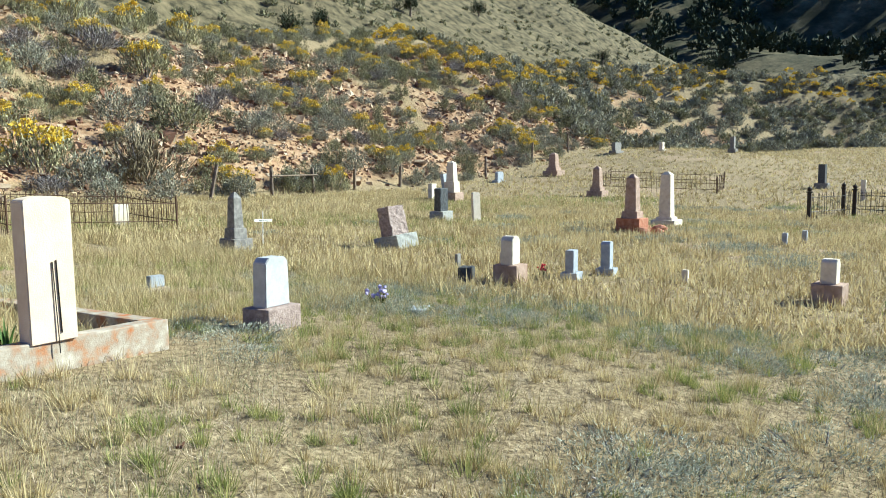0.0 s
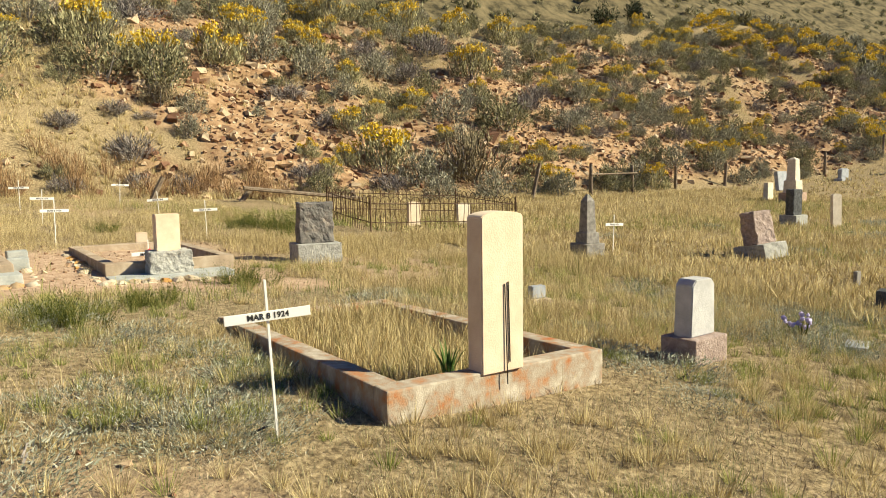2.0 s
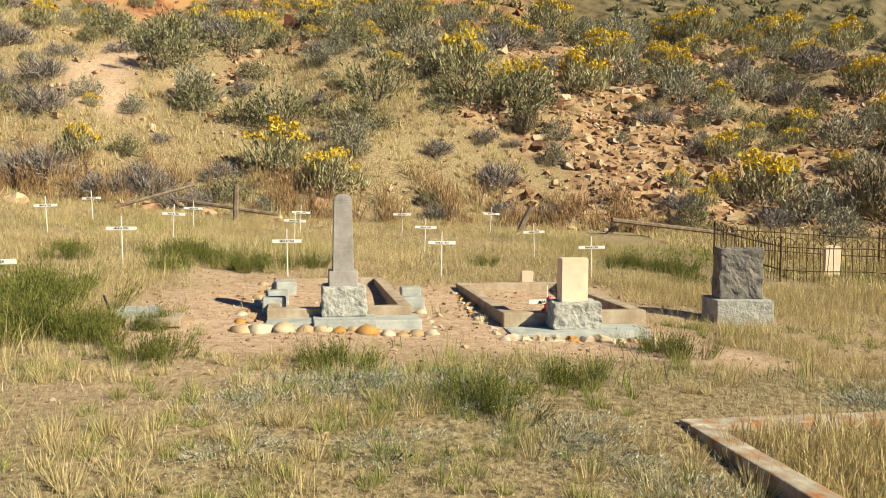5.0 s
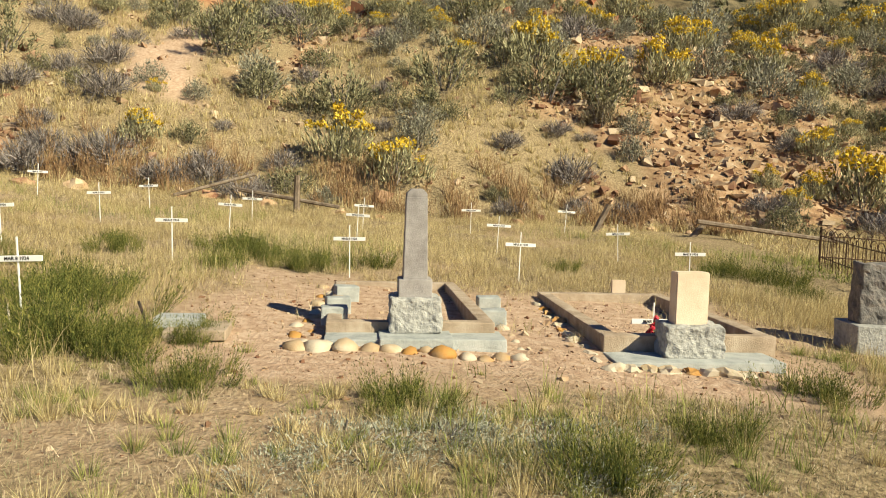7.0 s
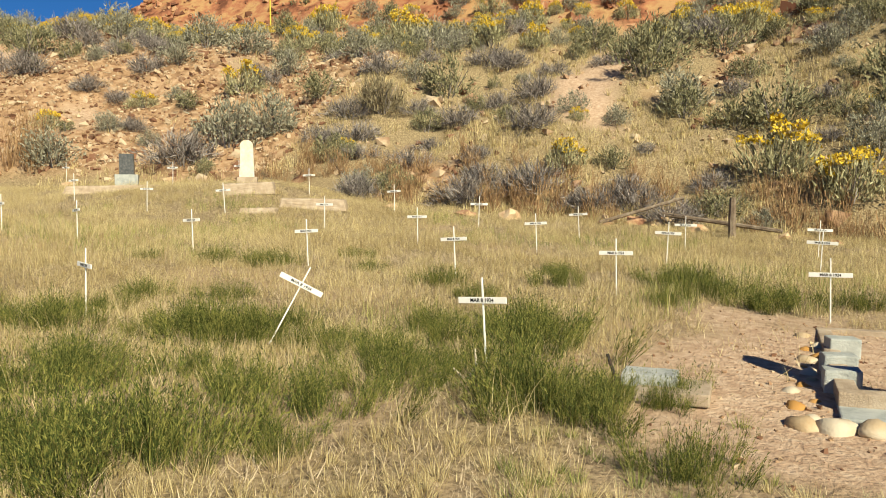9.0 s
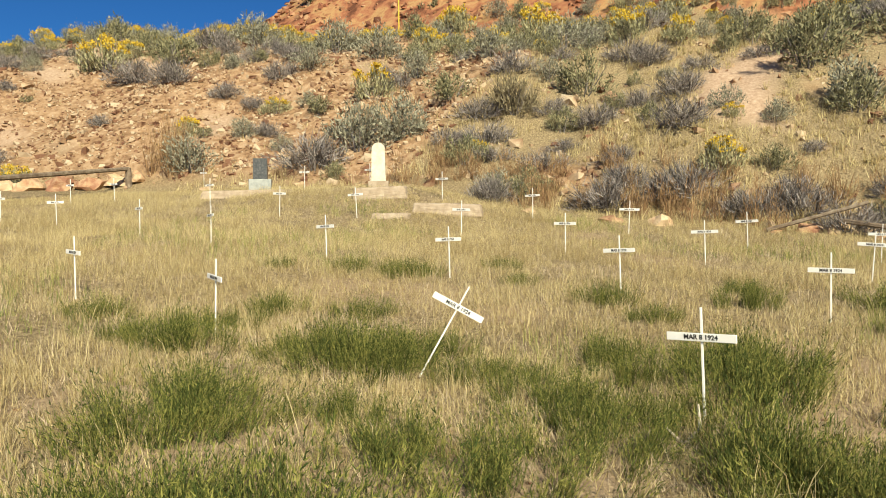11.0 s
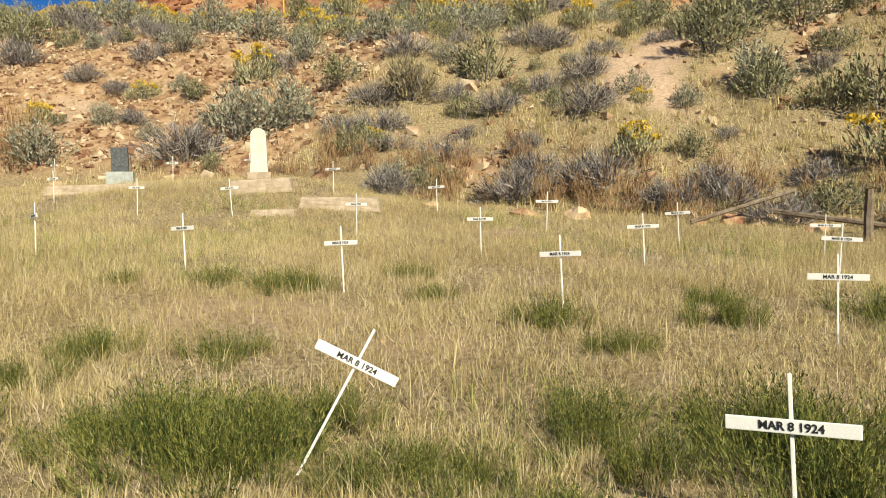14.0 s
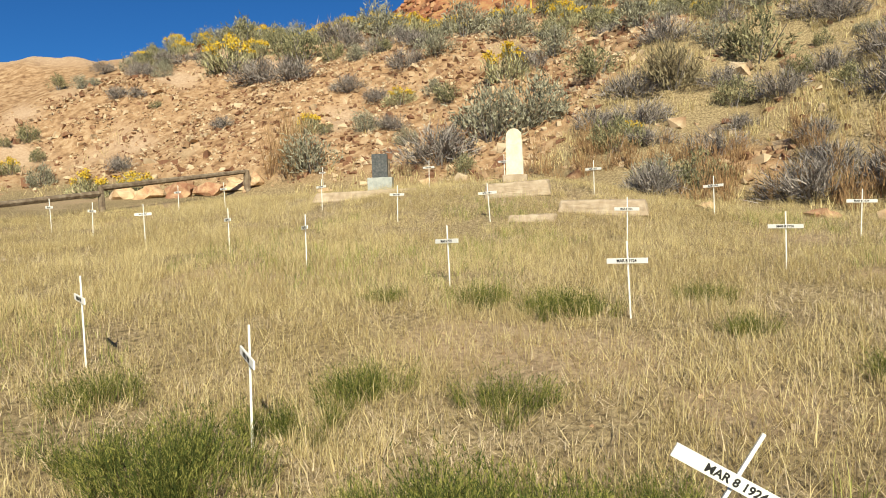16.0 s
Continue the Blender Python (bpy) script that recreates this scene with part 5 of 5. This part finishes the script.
def blades(name, n, x0, x1, y0, y1, h, w, material, label, seed, weight, clump=0.16, lean=0.35, bent=False):
    """A joined field of tufted grass blades: clumps of about eight."""
    rr = np.random.default_rng(seed)
    m = n // 8
    cx, cy = rr.uniform(x0, x1, m), rr.uniform(y0, y1, m)
    ok = rr.random(m) < weight(cx, cy)
    cx, cy = cx[ok], cy[ok]
    m = len(cx)
    size = rr.uniform(0.55, 1.25, m) * (0.7 + 0.6 * vnoise(cx, cy, 1.5, seed))
    bx = (cx[:, None] + rr.normal(0, clump * 0.33, (m, 8))).ravel()
    by = (cy[:, None] + rr.normal(0, clump * 0.33, (m, 8))).ravel()
    hh = (size[:, None] * rr.uniform(0.4, 1.25, (m, 8))).ravel() * h
    k = len(bx)
    a = rr.uniform(0, 6.283, k)
    q = rr.uniform(0, 6.283, k)
    tilt = np.abs(rr.normal(0, lean, k))
    way = np.stack([np.cos(a) * tilt, np.sin(a) * tilt, np.ones(k)], 1)
    way *= (hh / np.linalg.norm(way, axis=1))[:, None]
    W = np.stack([np.cos(q), np.sin(q), np.zeros(k)], 1) * (w * rr.uniform(0.6, 1.4, k))[:, None]
    base = np.stack([bx, by, land(bx, by) - 0.01], 1)
    tip = base + way
    if bent:
        mid = base + way * 0.6
        tip = tip + np.stack([np.cos(a), np.sin(a), -0.5 * np.ones(k)], 1) * (hh * rr.uniform(0.0, 0.35, k))[:, None]
        V = np.stack([base - W, base + W, mid + W * 0.8, mid - W * 0.8, tip], 1).reshape(-1, 3)
        o = (np.arange(k) * 5)[:, None]
        F = np.concatenate([o + np.array([[0, 1, 2]]), o + np.array([[0, 2, 3]]), o + np.array([[3, 2, 4]])], 1).reshape(-1, 3)
    else:
        V = np.stack([base - W, base + W, tip], 1).reshape(-1, 3)
        F = np.arange(k * 3).reshape(-1, 3)
    return tagged(arrays(name, V, F, material), label, "grass", kind="stuff")


def open_ground(x, y):
    bare = dirt_at(x, y)
    k = 1 - 0.97 * smooth((bare - 0.15) / 0.5)
    for a, b, r in SOLID:
        k = k * (((x - a) ** 2 + (y - b) ** 2) > r * r)
    for a, b, s in CLUMPS:
        k = k * (1 - 0.75 * np.exp(-((x - a) ** 2 + (y - b) ** 2) / (0.5 * s) ** 2))
    return k * (bank_d(x, y) < 0.3)


def tufts(x, y, size, cut, seed):
    """Clumped cover: thick in tufts, thin between them."""
    return 0.05 + 0.95 * smooth((vnoise(x, y, size, seed) * 0.6 + vnoise(x, y, size * 2.7, seed + 1) * 0.4 - cut) * 7)


def tussocks(name, n, x0, x1, y0, y1, h, w, per, material, label, seed, weight):
    """Separate bunches of grass, each a spray of blades from one root."""
    rr = np.random.default_rng(seed)
    cx, cy = rr.uniform(x0, x1, n), rr.uniform(y0, y1, n)
    ok = rr.random(n) < weight(cx, cy)
    cx, cy = cx[ok], cy[ok]
    n = len(cx)
    size = rr.uniform(0.45, 1.25, n)
    a = rr.uniform(0, 6.283, (n, per))
    q = rr.uniform(0, 1, (n, per)) ** 0.6
    root = 0.05 * size[:, None] * q
    bx, by = cx[:, None] + np.cos(a) * root, cy[:, None] + np.sin(a) * root
    base = np.stack([bx, by, land(bx, by) - 0.01], -1)
    lean = q * rr.uniform(0.3, 1.3, (n, per))
    hh = h * size[:, None] * rr.uniform(0.45, 1.1, (n, per))
    way = np.stack([np.cos(a) * lean, np.sin(a) * lean, np.ones((n, per))], -1)
    way *= (hh / np.linalg.norm(way, axis=-1))[..., None]
    s = rr.uniform(0, 6.283, (n, per))
    W = np.stack([np.cos(s), np.sin(s), 0 * s], -1) * w
    V = np.stack([base - W, base + W, base + way], 2).reshape(-1, 3)
    return tagged(arrays(name, V, np.arange(len(V)).reshape(-1, 3), material), label, "grass", kind="stuff")


TURF = mat("short_turf", [(0.22, 0.235, 0.12), (0.36, 0.35, 0.20), (0.52, 0.47, 0.29)], 0.8, 0.85, 0, island=0.75, translucent=0.2)
LITTER = mat("grass_litter", [(0.19, 0.145, 0.095), (0.36, 0.285, 0.19), (0.56, 0.46, 0.325)], 0.7, 0.9, 0, island=0.6)
blades("grass_litter", 480000, -13, 1.0, -9, 9, 0.09, 0.0024, LITTER, "flattened grey-brown grass litter on the near meadow", 1, lambda x, y: open_ground(x, y) * tufts(x, y, 0.4, 0.30, 61), lean=3.0)
blades("grass_litter", 330000, -25, -7.5, -26, 5, 0.12, 0.0042, LITTER, "flattened pale straw between the crosses", 15, lambda x, y: open_ground(x, y) * np.clip(smooth((-12 - x) / 2) + smooth((-2.5 - y) / 2), 0, 1) * tufts(x, y, 0.6, 0.28, 75), lean=2.2)
blades("short_turf", 260000, -11, 0.6, -3, 9, 0.055, 0.0017, TURF, "short grey-green turf on the near meadow", 14, lambda x, y: open_ground(x, y) * tufts(x, y, 0.7, 0.36, 63), lean=0.9)
tussocks("dry_grass", 4600, -12.5, 1.0, -9, 9, 0.17, 0.0022, 55, DRY, "bunches of dry golden grass on the near meadow", 31, lambda x, y: open_ground(x, y) * tufts(x, y, 1.1, 0.38, 71))
tussocks("green_grass", 3600, -12.5, 1.0, -3, 9, 0.15, 0.0022, 55, GREEN, "bunches of yellow-green grass on the near meadow", 32, lambda x, y: open_ground(x, y) * tufts(x, y, 0.9, 0.40, 73))
blades("dry_grass", 820000, -26.5, -7.5, -28, 6, 0.20, 0.0024, DRY, "dry golden grass between the crosses", 2, lambda x, y: open_ground(x, y) * np.clip(smooth((-12 - x) / 2) + smooth((-2.5 - y) / 2), 0, 1) * tufts(x, y, 0.5, 0.30, 67), lean=1.0)
blades("dry_grass", 100000, -19, -7.5, -28, 6, 0.28, 0.002, DRY, "taller arching dry stalks between the crosses", 12, lambda x, y: open_ground(x, y) * np.clip(smooth((-12 - x) / 2) + smooth((-2.5 - y) / 2), 0, 1) * tufts(x, y, 0.8, 0.5, 69), bent=True, lean=0.8)
blades("green_grass", 60000, -24, -9, -18, 8, 0.24, 0.0026, GREEN, "tall green grass in damp patches", 4, lambda x, y: open_ground(x, y) * smooth((vnoise(x, y, 2.6, 53) - 0.52) * 6), bent=True)
blades("dry_grass", 90000, -16, -6.2, 3.4, 9, 0.24, 0.0026, DRY, "golden dry grass round the rough-hewn headstone", 16, lambda x, y: open_ground(x, y) * tufts(x, y, 0.6, 0.36, 77), lean=0.8)
blades("dry_grass", 22000, -11, 0.5, -4, 9, 0.20, 0.0018, DRY, "scattered tall dry tufts in the near meadow", 10, lambda x, y: open_ground(x, y) * tufts(x, y, 0.6, 0.55, 65), bent=True, lean=0.5)
blades("dry_grass", 240000, -27, 1, 8, 32, 0.22, 0.011, DRY, "dry golden grass of the lower meadow", 5, lambda x, y: open_ground(x, y) * 0.9, lean=1.1)
blades("green_grass", 110000, -22, 3, 7, 36, 0.20, 0.008, GREEN, "green grass of the lower meadow", 6, lambda x, y: open_ground(x, y) * smooth((vnoise(x, y, 3.5, 54) - 0.45) * 5), lean=1.1)
blades("dry_grass", 150000, -32, 10, 30, 135, 0.26, 0.024, DRY, "pale dry grass of the far meadow", 7, lambda x, y: open_ground(x, y), lean=1.1)
blades("dry_grass", 320000, -46, -16, -45, 60, 0.34, 0.011, DRY, "dry bunch grass on the bank", 8, lambda x, y: (bank_d(x, y) > 0) * (bank_d(x, y) < 20) * (1 - 0.85 * rubble_at(x, y)) * (1 - chute_at(x, y)) * smooth((vnoise(x, y, 3.2, 55) - 0.25) * 4) * (1 - 0.85 * smooth((-24 - y) / 5)) * (1 - smooth((y - 8) / 12) * 0.5), clump=0.3, lean=0.5)
tussocks("dry_grass", 3000, -40, -25.5, -15, 14, 0.40, 0.008, 24, DRY, "golden bunch grass between the shrubs of the bank", 33, lambda x, y: (bank_d(x, y) > 0.5) * (1 - 0.9 * rubble_at(x, y)) * (1 - chute_at(x, y)) * tufts(x, y, 1.6, 0.36, 79))
blades("dry_grass", 9000, -8.3, -5.45, 1.9, 3.3, 0.23, 0.0026, DRY, "tall dry grass inside the grave border", 9, lambda x, y: 1.0 + 0 * x, bent=True)
